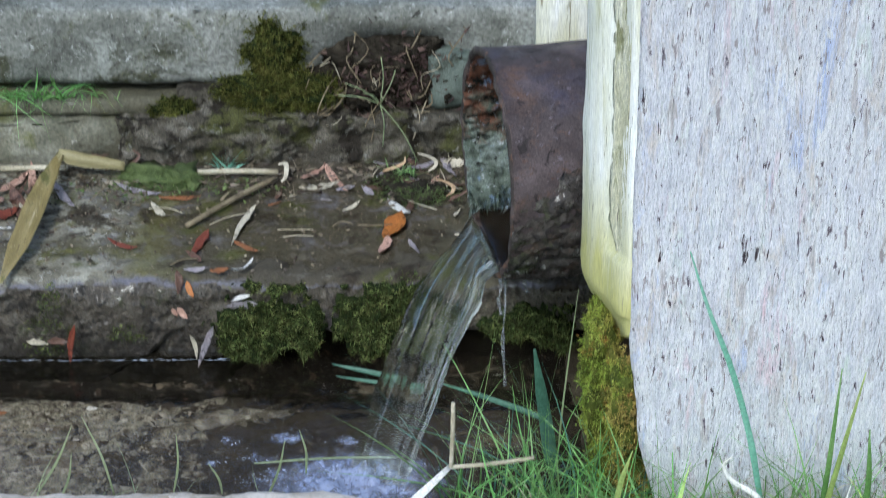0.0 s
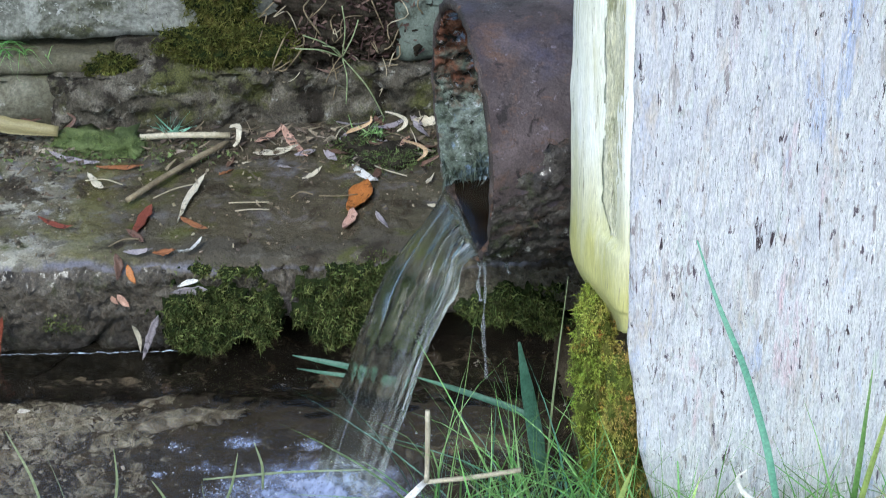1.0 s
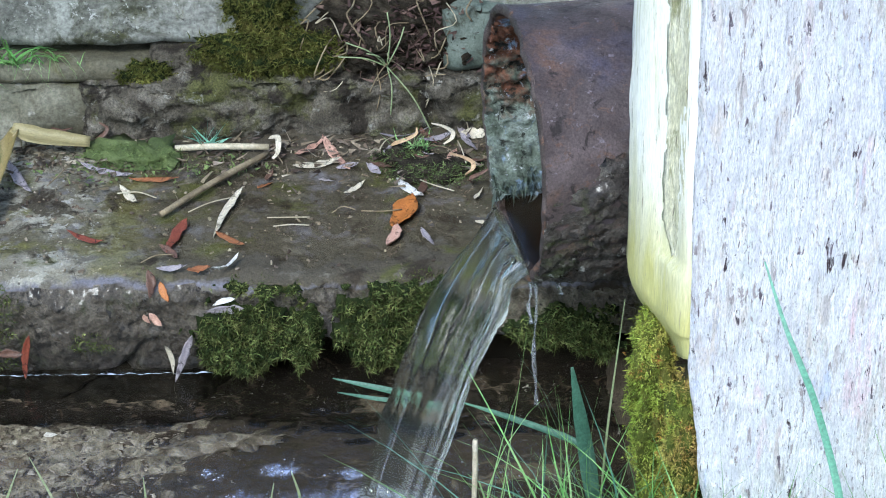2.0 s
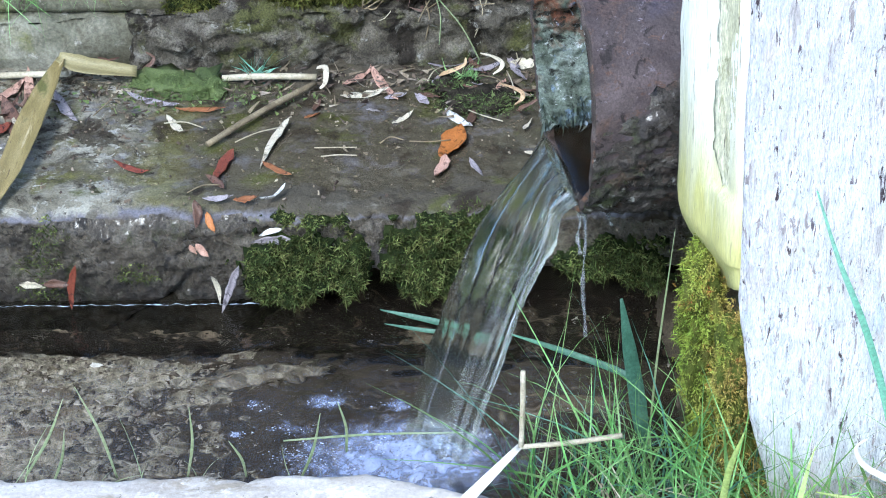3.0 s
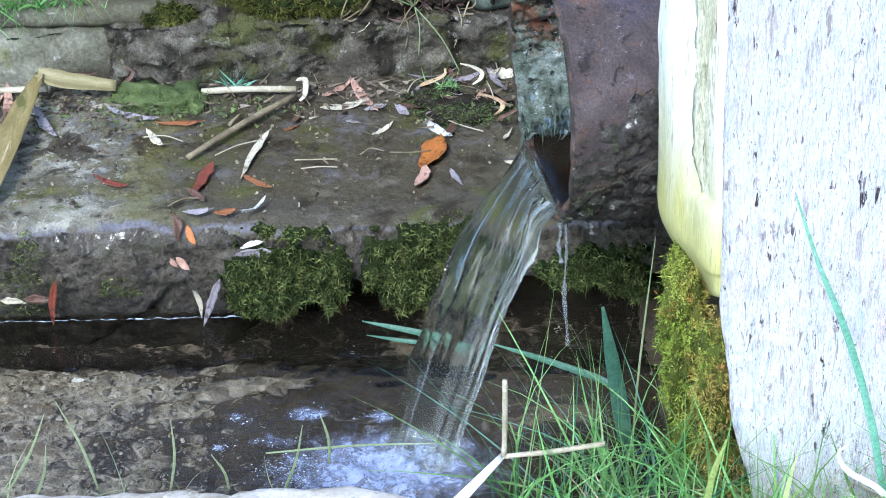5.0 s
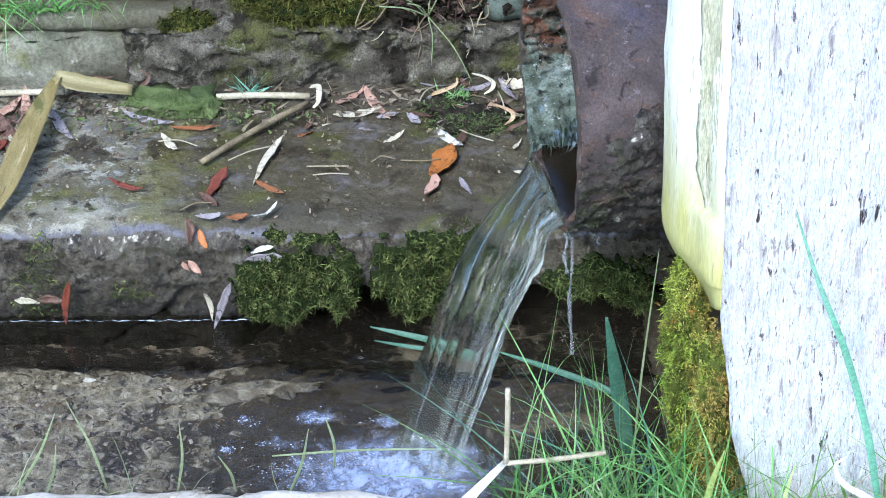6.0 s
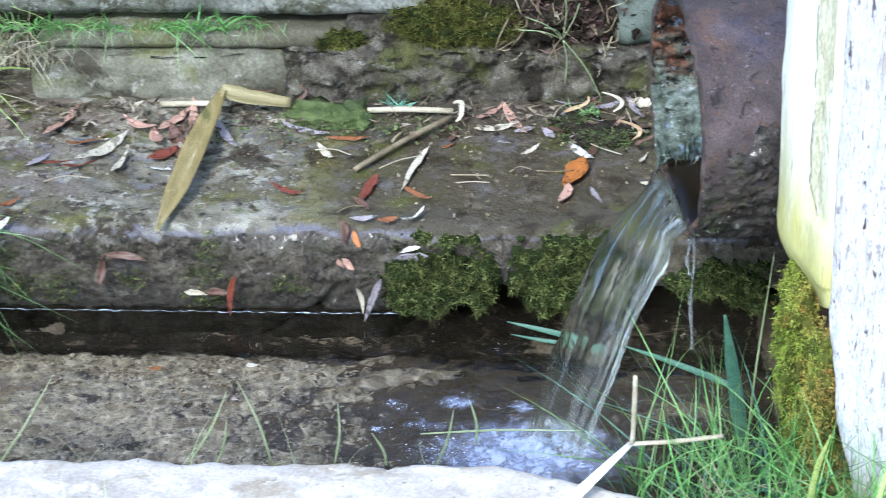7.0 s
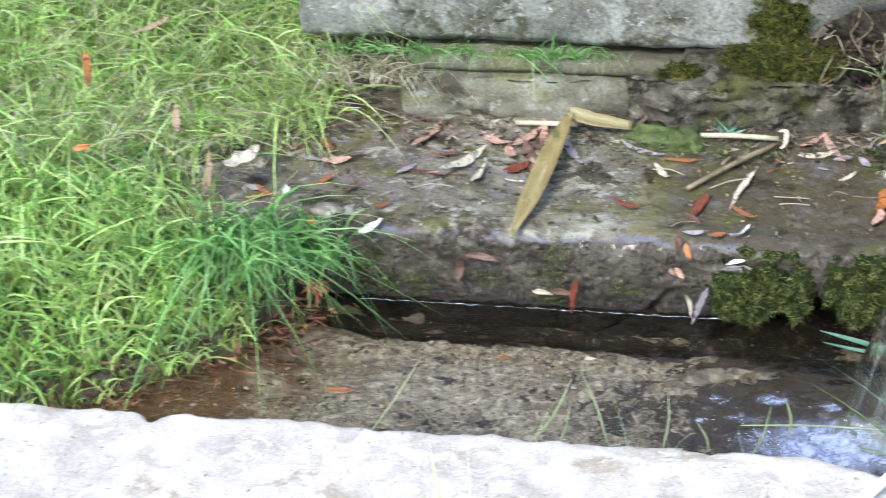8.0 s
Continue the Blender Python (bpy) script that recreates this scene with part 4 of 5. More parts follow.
leaf(-0.004, 0.091, 0.124, 0.076, 0.015, -104, 'red')
leaf(-0.009, -0.023, 0.124, 0.047, 0.009, -77, 'orange')
leaf(-0.024, -0.007, 0.124, 0.065, 0.012, -87, 'brown')
leaf(-0.020, -0.072, 0.124, 0.033, 0.009, -65, 'rose')
leaf(-0.105, 0.253, 0.124, 0.074, 0.009, -25, 'lilac')
leaf(-0.045, 0.235, 0.124, 0.062, 0.009, -6, 'rust')
leaf(-0.071, 0.192, 0.124, 0.048, 0.009, -60, 'cream')
leaf(-0.109, 0.088, 0.124, 0.050, 0.008, -23, 'red')
leaf(-0.209, 0.242, 0.124, 0.085, 0.012, -64, 'lilac')
leaf(-0.262, 0.260, 0.124, 0.129, 0.014, -84, 'rose')
leaf(-0.269, 0.196, 0.124, 0.096, 0.021, -73, 'brown')
leaf(0.332, 0.340, 0.124, 0.046, 0.009, -71, 'lilac')
leaf(0.346, 0.340, 0.124, 0.036, 0.016, -6, 'cream')
leaf(0.258, 0.338, 0.124, 0.063, 0.009, 18, 'lilac')
leaf(0.288, 0.332, 0.124, 0.049, 0.007, -61, 'brown')
leaf(0.338, 0.259, 0.124, 0.038, 0.007, 7, 'cream')
leaf(0.232, 0.262, 0.124, 0.027, 0.010, -20, 'brown')
leaf(0.282, 0.293, 0.124, 0.038, 0.008, -42, 'lilac')
leaf(0.091, 0.217, 0.124, 0.023, 0.011, 41, 'rust')
leaf(0.166, 0.228, 0.124, 0.022, 0.009, -13, 'lilac')
leaf(0.201, 0.204, 0.124, 0.037, 0.007, 46, 'cream')
leaf(0.060, 0.084, 0.124, 0.043, 0.009, -34, 'rust')
leaf(0.030, 0.019, 0.124, 0.027, 0.009, 17, 'rust')
leaf(-0.001, 0.022, 0.124, 0.036, 0.007, 11, 'lilac')
leaf(0.349, 0.184, 0.124, 0.029, 0.007, 72, 'cream')
leaf(0.354, 0.118, 0.124, 0.018, 0.007, -13, 'cream')
leaf(-0.441, 0.276, 0.124, 0.112, 0.017, 76, 'rose')
leaf(-0.367, 0.193, 0.124, 0.117, 0.017, 61, 'cream')
leaf(-0.341, 0.160, 0.124, 0.074, 0.012, 85, 'cream')
leaf(-0.283, 0.144, 0.124, 0.029, 0.010, -14, 'white')
leaf(-0.450, 0.169, 0.124, 0.044, 0.010, 59, 'lilac')
leaf(-0.566, 0.121, 0.124, 0.039, 0.009, 44, 'rust')
leaf(-0.467, -0.001, 0.124, 0.058, 0.011, 54, 'white')
leaf(-0.462, 0.051, 0.124, 0.033, 0.010, 49, 'rust')
leaf(-0.614, 0.082, 0.124, 0.041, 0.011, 110, 'white')
leaf(-0.653, 0.062, 0.124, 0.032, 0.010, 34, 'yellow')
leaf(-0.556, 0.001, 0.124, 0.046, 0.012, 92, 'orange')
leaf(-0.631, 0.218, 0.124, 0.038, 0.011, 35, 'red')
leaf(-0.601, 0.185, 0.124, 0.035, 0.012, -18, 'lilac')
leaf(-0.391, 0.151, 0.124, 0.048, 0.010, 20, 'red')
leaf(-0.665, 0.087, 0.124, 0.029, 0.010, -6, 'lilac')
leaf(-0.275, 0.241, 0.124, 0.065, 0.013, 77, 'brown')
leaf(-0.736, -0.205, 0.020, 0.094, 0.012, 38, 'tan')
leaf(-0.789, -0.200, 0.020, 0.074, 0.013, 13, 'orange')
leaf(-0.891, 0.369, 0.245, 0.099, 0.015, 73, 'tan')
leaf(-0.939, 0.191, 0.245, 0.116, 0.013, -68, 'orange')
leaf(-0.889, -0.025, 0.245, 0.030, 0.010, 12, 'orange')
leaf(-0.757, 0.053, 0.245, 0.111, 0.012, -72, 'tan')
leaf(-0.803, -0.415, 0.245, 0.079, 0.012, -21, 'rust')
leaf(-0.006, -0.006, 0.030, 0.040, 0.007, -77, 'cream', upright=True)
leaf(0.011, -0.006, 0.031, 0.068, 0.010, -109, 'lilac', upright=True)
leaf(-0.216, -0.006, 0.036, 0.030, 0.010, -8, 'cream', upright=True)
leaf(-0.189, -0.006, 0.038, 0.029, 0.011, -2, 'brown', upright=True)
leaf(-0.169, -0.006, 0.033, 0.062, 0.009, -99, 'red', upright=True)
leaf(-0.029, -0.006, 0.081, 0.015, 0.007, -62, 'rose', upright=True)
leaf(-0.334, -0.071, 0.112, 0.075, 0.012, 84, 'brown')
leaf(-0.302, -0.037, 0.112, 0.056, 0.010, -8, 'brown')
leaf(-0.135, -0.104, -0.030, 0.017, 0.013, 7, 'white')
leaf(-0.255, -0.114, -0.030, 0.019, 0.010, 12, 'rust')
leaf(-0.468, -0.219, -0.030, 0.048, 0.013, 2, 'rust')

leaf(-0.285, 0.275, 0.128, 0.075, 0.016, 62, 'rose')
leaf(-0.300, 0.225, 0.126, 0.060, 0.017, 110, 'rose')
leaf(-0.262, 0.205, 0.130, 0.055, 0.015, 95, 'cream')
leaf(-0.285, 0.180, 0.126, 0.050, 0.016, 40, 'red')
leaf(-0.330, 0.262, 0.126, 0.060, 0.014, 150, 'rose')
leaf(-0.395, 0.215, 0.125, 0.060, 0.012, 25, 'rust')
leaf(-0.425, 0.160, 0.125, 0.040, 0.010, 5, 'red')
leaf(-0.585, 0.225, 0.125, 0.050, 0.013, 120, 'rust')
leaf(-0.520, 0.100, 0.125, 0.040, 0.012, 60, 'brown')
leaf(0.245, 0.300, 0.130, 0.050, 0.010, 60, 'lilac')
leaf(0.268, 0.275, 0.128, 0.045, 0.009, -20, 'brown')
leaf(0.300, 0.318, 0.130, 0.050, 0.009, 25, 'lilac')
leaf(0.318, 0.285, 0.126, 0.035, 0.009, 70, 'rose')
leaf(0.340, 0.305, 0.128, 0.045, 0.011, -60, 'lilac')
leaf(0.350, 0.270, 0.126, 0.035, 0.009, 10, 'brown')
leaf(0.222, 0.250, 0.125, 0.030, 0.010, 130, 'lilac')
leaf(0.190, 0.262, 0.125, 0.028, 0.009, 15, 'lilac')
leaf(0.095, 0.240, 0.125, 0.030, 0.010, 80, 'brown')
leaf(-0.010, 0.060, 0.124, 0.040, 0.009, 130, 'brown')
leaf(0.425, -0.110, 0.492, 0.020, 0.007, 5, 'cream')
leaf(-0.676, 0.090, 0.165, 0.075, 0.034, 62, 'cream')
leaf(-0.720, 0.055, 0.150, 0.16, 0.010, -75, 'tan')
leaf(-0.640, 0.070, 0.125, 0.055, 0.008, -35, 'rust')
leaf(-0.560, 0.180, 0.125, 0.045, 0.014, 10, 'rose')

# ---- reed leaf, stalks and twigs on the ledge ----
def thing(name, mesh, material, label, category, group=""):
    return tagged(link(name, mesh, material), label, category, group)


thing("reed_leaf", ribbon([(-0.222, 0.325, 0.152), (-0.232, 0.22, 0.150), (-0.243, 0.10, 0.140), (-0.258, -0.015, 0.128)], [0.010, 0.025, 0.032, 0.029, 0.004], 0.4),
      M_REED, "broad olive yellow reed leaf bent across the ledge", "leaf")
thing("reed_leaf", ribbon([(-0.226, 0.322, 0.154), (-0.19, 0.312, 0.146), (-0.13, 0.318, 0.134)], [0.014, 0.026, 0.024, 0.016], 0.5),
      M_REED_PALE, "pale folded dry reed leaf beside the wall", "leaf")
thing("straw_stalk", tube(curve_points([(-0.31, 0.325, 0.128), (-0.26, 0.322, 0.131), (-0.215, 0.316, 0.135)], 5), 0.0042), M_STRAW, "dry straw coloured stalk on the ledge", "stalk")
thing("straw_stalk", tube(curve_points([(-0.024, 0.309, 0.129), (0.03, 0.311, 0.130), (0.092, 0.309, 0.129)], 6), 0.0042), M_STRAW, "pale dry hollow stalk on the ledge", "stalk")
thing("twig", tube(curve_points([(-0.026, 0.149, 0.126), (0.03, 0.22, 0.129), (0.092, 0.292, 0.130)], 6), [0.0038] * 12 + [0.0034], wobble=0.3), M_TWIG,
      "brown broken twig on the wet ledge", "twig")
thing("curled_bract", ribbon([(0.092, 0.322, 0.135), (0.103, 0.312, 0.140), (0.104, 0.292, 0.131), (0.098, 0.284, 0.126)], [0.004, 0.008, 0.006, 0.003]), M_LEAF["cream"],
      "curled cream dry leaf scrap on the ledge", "leaf")
rng = random.Random(4)
for x, y, l, a in ((0.125, 0.142, 0.05, 0), (0.13, 0.122, 0.042, 2), (0.235, 0.156, 0.048, 2), (0.19, 0.155, 0.028, 15), (-0.06, 0.20, 0.05, -15), (0.03, 0.175, 0.06, 35),
                   (0.30, 0.215, 0.05, -35), (0.27, 0.31, 0.06, 20), (0.31, 0.30, 0.05, -50), (0.24, 0.325, 0.05, 60), (-0.16, 0.26, 0.07, 70), (-0.02, 0.05, 0.04, 25),
                   (-0.40, 0.12, 0.06, 10), (-0.55, 0.20, 0.08, 40), (-0.62, 0.10, 0.10, 80), (0.33, 0.30, 0.06, 100), (0.36, 0.24, 0.05, 40)):
    c, s = math.cos(radians(a)), math.sin(radians(a))
    b = rng.uniform(-0.008, 0.008)
    thing("thin_twig", tube(curve_points([(x - c * l / 2, y - s * l / 2, 0.1235), (x - s * b, y + c * b, 0.126), (x + c * l / 2, y + s * l / 2, 0.1235)], 5), 0.0008, 5),
          M_STRAW if rng.random() < 0.35 else M_TWIG, "thin dry twig scrap on the wet ledge", "twig", "twig scraps")


# ---- moss ----
def moss(name, spots, count, length, material, label, seed, lean=(0, -1, -0.5), deep=M_MOSS_SHADE):
    """spots: (x, y, z, rx, ry, rz) mounds that the tufts grow on."""
    rg = np.random.default_rng(seed)
    top = new(name)
    tagged(top, label, "moss", "moss clumps", "stuff")
    roots, dirs, vol = [], [], np.array([s[3] * s[5] + s[3] * s[4] for s in spots])
    bm = bmesh.new()
    for (x, y, z, rx, ry, rz), share in zip(spots, vol / vol.sum()):
        n = int(count * 3.0 * share)
        v = rg.normal(size=(n, 3))
        v /= np.linalg.norm(v, axis=1, keepdims=True)
        v[:, 1] = -np.abs(v[:, 1])
        wob = 1 + 0.7 * np.array([nz(a[0] * 1.7 + x * 20, a[1], a[2] * 1.7 + z * 20, 2.4) for a in v])[:, None]
        roots.append(np.array((x, y, z)) + v * (rx, ry, rz) * wob)
        dirs.append(v * 0.9 + np.array(lean) * 0.3 + rg.normal(size=(n, 3)) * 0.9)
        g = bmesh.ops.create_icosphere(bm, subdivisions=3, radius=1.0)["verts"]
        for w in g:
            f = 0.95 * (1 + 0.7 * nz(w.co.x * 1.7 + x * 20, w.co.y, w.co.z * 1.7 + z * 20, 2.4))
            w.co = Vector((x + w.co.x * rx * f, y + w.co.y * ry * f, z + w.co.z * rz * f))
    me = bpy.data.meshes.new("mound")
    bm.to_mesh(me)
    bm.free()
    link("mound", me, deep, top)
    roots, dirs = np.concatenate(roots), np.concatenate(dirs)
    n = len(roots)
    strands("tufts", roots, dirs, rg.uniform(0.25, 1.2, n) * length * 0.62, rg.uniform(0.6, 1.4, n) * length * 0.22,
            np.array((0, -0.05, -0.2)) + rg.normal(size=(n, 3)) * 0.6, material, top, 3, seed=seed)
    return top


def moss_sheet(label, seed, blobs, count, thick=0.012, length=0.0068, material=M_MOSS):
    """Moss grown flat over the ledge's face and lip; blobs: (x, z, half width, half height) of the patches."""
    rg = np.random.default_rng(seed)
    top = new("moss_clump")
    tagged(top, label, "moss", "moss clumps", "stuff")

    def mask(x, z):
        m = max(1 - ((x - a) / p) ** 2 - ((z - b) / q) ** 2 for a, b, p, q in blobs)
        return m + 0.95 * nz(x + seed, 0, z, 30) + 0.6 * nz(x, seed, z, 90)

    def surface(x, z, m):
        h = thick * smooth(-0.1, 0.7, m) * (0.75 + 1.1 * nz(x, 3, z, 60)) - 0.006 * smooth(0.15, -0.1, m)
        over = smooth(0.104, 0.122, z)
        return Vector((x, 0.001 - h * (1 - over) + max(0.0, z - 0.112) * 1.6, min(z, 0.113) + h * 0.35 * over)), Vector((0, -1 + 0.7 * over, 0.1 + over))

    x0, x1 = min(b[0] - b[2] for b in blobs) - 0.03, max(b[0] + b[2] for b in blobs) + 0.03
    z0, z1 = max(0.002, min(b[1] - b[3] for b in blobs) - 0.015), min(0.145, max(b[1] + b[3] for b in blobs) + 0.02)
    xs, zs = ramp_list(x0, x1, int((x1 - x0) / 0.003)), ramp_list(z0, z1, int((z1 - z0) / 0.003))
    grid = [[mask(x, z) for z in zs] for x in xs]
    bm = bmesh.new()
    vs = [[bm.verts.new(surface(x, z, grid[a][b])[0]) for b, z in enumerate(zs)] for a, x in enumerate(xs)]
    for a in range(len(xs) - 1):
        for b in range(len(zs) - 1):
            if max(grid[a][b], grid[a + 1][b + 1], grid[a + 1][b], grid[a][b + 1]) > 0.05:
                bm.faces.new((vs[a][b], vs[a + 1][b], vs[a + 1][b + 1], vs[a][b + 1]))
    bmesh.ops.delete(bm, geom=[v for v in bm.verts if not v.link_faces], context="VERTS")
    me = bpy.data.meshes.new("mat")
    bm.to_mesh(me)
    bm.free()
    if thick > 0.006:
        link("mat", me, M_MOSS_SHADE, top)
    roots, dirs = [], []
    while len(roots) < count:
        x, z = rg.uniform(x0, x1), rg.uniform(z0, z1)
        m = mask(x, z)
        if m < rg.uniform(-0.05, 0.5):
            continue
        p, nrm = surface(x, z, m)
        roots.append(p)
        dirs.append(nrm * 0.75 + Vector((rg.normal(0, 0.75), rg.normal(0, 0.35), rg.normal(-0.1, 0.7))))
    strands("tufts", roots, dirs, rg.uniform(0.35, 1.25, count) * length, rg.uniform(0.6, 1.4, count) * length * 0.24,
            np.array((0, -0.05, -0.15)) + rg.normal(size=(count, 3)) * 0.4, material, top, 3, seed=seed)
    return top


moss_sheet("dense dark green moss hanging on the ledge face", 1, [(0.080, 0.042, 0.062, 0.052), (0.135, 0.050, 0.036, 0.042), (0.090, 0.112, 0.045, 0.014)], 5600)
moss_sheet("dense bright green moss hanging on the ledge face", 2, [(0.240, 0.062, 0.052, 0.062), (0.290, 0.065, 0.042, 0.058), (0.265, 0.112, 0.066, 0.017)], 6200)
moss_sheet("thin green moss on the ledge below the pipe", 3, [(0.420, 0.050, 0.035, 0.030), (0.475, 0.045, 0.040, 0.034)], 2600, 0.008)
moss_sheet("small moss tufts on the ledge face", 4, [(-0.195, 0.090, 0.024, 0.026), (-0.205, 0.055, 0.026, 0.018), (-0.215, 0.020, 0.030, 0.014), (-0.10, 0.04, 0.03, 0.016)], 620, 0.004, 0.0065)
moss_sheet("thin dark moss film on the ledge face", 5, [(-0.30, 0.05, 0.025, 0.018), (-0.42, 0.035, 0.06, 0.022), (-0.49, 0.06, 0.03, 0.02)], 900, 0.003, 0.006)
moss("moss_clump", [(0.085, 0.388, 0.285, 0.040, 0.016, 0.048), (0.08, 0.380, 0.225, 0.070, 0.016, 0.030), (0.13, 0.382, 0.225, 0.045, 0.016, 0.026)],
     6500, 0.008, M_MOSS_OLD, "thick olive moss cushion on the stone wall", 6)
moss("moss_clump", [(-0.06, 0.374, 0.200, 0.030, 0.008, 0.018)], 700, 0.008, M_MOSS_OLD, "small olive moss patch on the wall", 7)
moss("moss_clump", [(-0.095, 0.318, 0.118, 0.042, 0.030, 0.014), (-0.048, 0.303, 0.118, 0.034, 0.028, 0.020)], 1500, 0.004, M_ALGAE, "flat bright green moss cushion at the wall foot", 8, lean=(0, -0.2, 0.8),
     deep=mat("algae film", [(0.042, 0.060, 0.018), (0.085, 0.115, 0.034), (0.17, 0.21, 0.08)], 22, bump=0.8, bump_scale=120))
moss("moss_clump", [(0.30, 0.27, 0.118, 0.05, 0.04, 0.008), (0.255, 0.30, 0.12, 0.03, 0.02, 0.008)], 1300, 0.006, M_ALGAE, "low green moss on the ledge near the pipe", 9, lean=(0, -0.2, 0.8), deep=M_EARTH)
moss("moss_clump", [(0.522, -0.30, 0.20, 0.024, 0.040, 0.055), (0.526, -0.30, 0.13, 0.026, 0.045, 0.058), (0.540, -0.31, 0.06, 0.028, 0.05, 0.055), (0.558, -0.35, 0.01, 0.030, 0.05, 0.05), (0.545, -0.375, 0.16, 0.018, 0.03, 0.060), (0.520, -0.31, 0.245, 0.014, 0.025, 0.035)],
     16000, 0.0055, M_MOSS_POST, "hanging yellow green moss at the foot of the post", 10,
     deep=mat("post moss bed", [(0.045, 0.062, 0.012), (0.10, 0.12, 0.024), (0.17, 0.155, 0.045)], 40, rough=(0.8, 1.0), bump=1.0, bump_scale=150, gloss=0.1))


# ---- grass ----
def grass(name, n, x, y, height, material, label, seed, z=None, lean=(0, -0.3, 0), spread_=0.35, width=0.0035, keep=None, droop=(-0.75, 0.0)):
    rg = np.random.default_rng(seed)
    px, py = rg.uniform(*x, n * 3), rg.uniform(*y, n * 3)
    ok = [i for i in range(n * 3) if keep is None or keep(px[i], py[i], rg.random())][:n]
    px, py = px[ok], py[ok]
    k = len(ok)
    pz = np.array([(ground_height(a, b) if z is None else z) - 0.004 for a, b in zip(px, py)])
    dirs = np.stack([rg.normal(0, spread_, k), rg.normal(0, spread_, k), np.ones(k)], 1)
    bends = np.stack([rg.normal(lean[0], 0.35, k), rg.normal(lean[1], 0.35, k), rg.uniform(*droop, k)], 1)
    ob = strands(name, np.stack([px, py, pz], 1), dirs, rg.uniform(0.45, 1.2, k) * height, rg.uniform(0.6, 1.3, k) * width, bends, material, segs=5, seed=seed)
    return tagged(ob, label, "grass", kind="stuff")


def on_lawn(x, y, r):
    edge = lerp_table([(-0.6, -0.9), (-0.30, -0.72), (-0.12, -0.60), (0.0, -0.62), (0.06, -0.74), (0.18, -0.77), (0.25, -0.68), (0.33, -0.56), (0.8, -0.55)], y)
    return x < min(edge, shore(y) - 0.035) + 0.03 * nz(x, y, 0, 9) and y > -0.42 - 0.1 * (x < -0.9)


grass("lawn_grass", 13000, (-1.5, -0.5), (-0.45, 1.0), 0.12, M_LAWN, "fresh green lawn grass on the bank", 21, keep=on_lawn, lean=(0.05, -0.3, 0), width=0.0066)
grass("lawn_undergrowth", 6000, (-1.5, -0.5), (-0.45, 1.0), 0.085, M_GRASS, "darker short grass below the lawn blades", 44, keep=on_lawn, lean=(0.05, -0.3, 0), width=0.005)
grass("long_bank_grass", 1500, (-1.4, -0.52), (0.28, 0.80), 0.19, M_LAWN, "long green grass drooping by the wall", 47, keep=on_lawn, lean=(0.15, -0.8, 0), width=0.0062, droop=(-1.0, -0.2))
grass("dry_grass", 2400, (-1.2, -0.48), (0.10, 0.75), 0.15, M_STRAW, "dry straw grass matted on the bank", 22, keep=on_lawn, lean=(0.4, -0.5, 0), width=0.0028)
grass("hanging_grass", 210, (-0.72, -0.58), (-0.12, 0.02), 0.24, M_GRASS, "long green grass tuft drooping over the basin", 23, z=0.09, lean=(0.25, -0.6, 0), width=0.006, droop=(-1.25, -0.3))
grass("hanging_grass", 150, (-0.62, -0.50), (-0.06, 0.02), 0.16, M_GRASS, "green grass hanging over the basin end", 33, z=0.085, lean=(0.2, -0.5, 0), width=0.005, droop=(-1.2, -0.3))
grass("shore_grass", 900, (-1.10, -0.62), (-0.44, -0.05), 0.085, M_LAWN, "short green grass at the water's edge", 48, lean=(0.15, -0.3, 0), width=0.006, keep=lambda x, y, r: -0.045 < x - shore(y) < 0.012 * r)
grass("wall_grass", 300, (-0.60, -0.14), (0.366, 0.380), 0.075, M_GRASS, "green grass growing from the wall joint", 24, z=0.222, lean=(0.1, -0.7, 0), spread_=0.6, width=0.0024, droop=(-1.1, -0.2),
      keep=lambda x, y, r: r < 0.25 + 0.75 * (nz(x, 0, 0, 14) > 0.05))
grass("wall_grass", 160, (-0.62, -0.45), (0.33, 0.40), 0.12, M_STRAW, "dry grass beside the stone wall", 25, z=0.18, lean=(0.2, -0.9, 0), width=0.003)
grass("post_grass", 540, (0.40, 1.05), (-0.56, -0.43), 0.19, M_GRASS, "green grass at the foot of the post", 26, z=0.02, lean=(0.0, -0.1, 0), width=0.0032, droop=(-0.5, 0))
grass("post_grass", 150, (0.34, 0.58), (-0.46, -0.33), 0.22, M_GRASS, "thin green grass between basin and post", 27, z=0.0, lean=(-0.15, -0.1, 0), width=0.003, droop=(-0.45, 0))
grass("dark_post_grass", 80, (0.34, 0.58), (-0.44, -0.30), 0.20, M_GRASS_DARK, "thin teal grass between basin and post", 31, z=-0.01, lean=(-0.2, -0.1, 0), width=0.003, droop=(-0.45, 0))
grass("dry_post_grass", 800, (0.40, 1.05), (-0.58, -0.42), 0.15, M_STRAW, "dry tangled grass at the foot of the post", 28, z=0.025, lean=(0.1, -0.4, 0), spread_=1.0, width=0.0026)
grass("kerb_grass", 24, (-0.30, 0.20), (-0.405, -0.385), 0.085, M_KERB_GRASS, "sparse grass blades growing at the kerb", 29, z=0.02, lean=(0, 0.05, 0), width=0.0018)
grass("front_grass", 700, (-1.3, 0.5), (-1.05, -0.80), 0.10, M_GRASS, "green grass before the kerb", 30, lean=(0, 0, 0), width=0.004)


grass("dry_post_grass", 900, (0.44, 1.10), (-0.78, -0.56), 0.10, M_STRAW, "dry tangled grass over the kerb end", 45, z=0.052, lean=(0.0, -0.3, 0), spread_=1.3, width=0.0024)
grass("post_grass", 420, (0.56, 1.10), (-0.72, -0.50), 0.12, M_LAWN, "fresh green grass over the kerb end", 46, z=0.045, lean=(-0.1, -0.1, 0), spread_=0.6, width=0.0075)
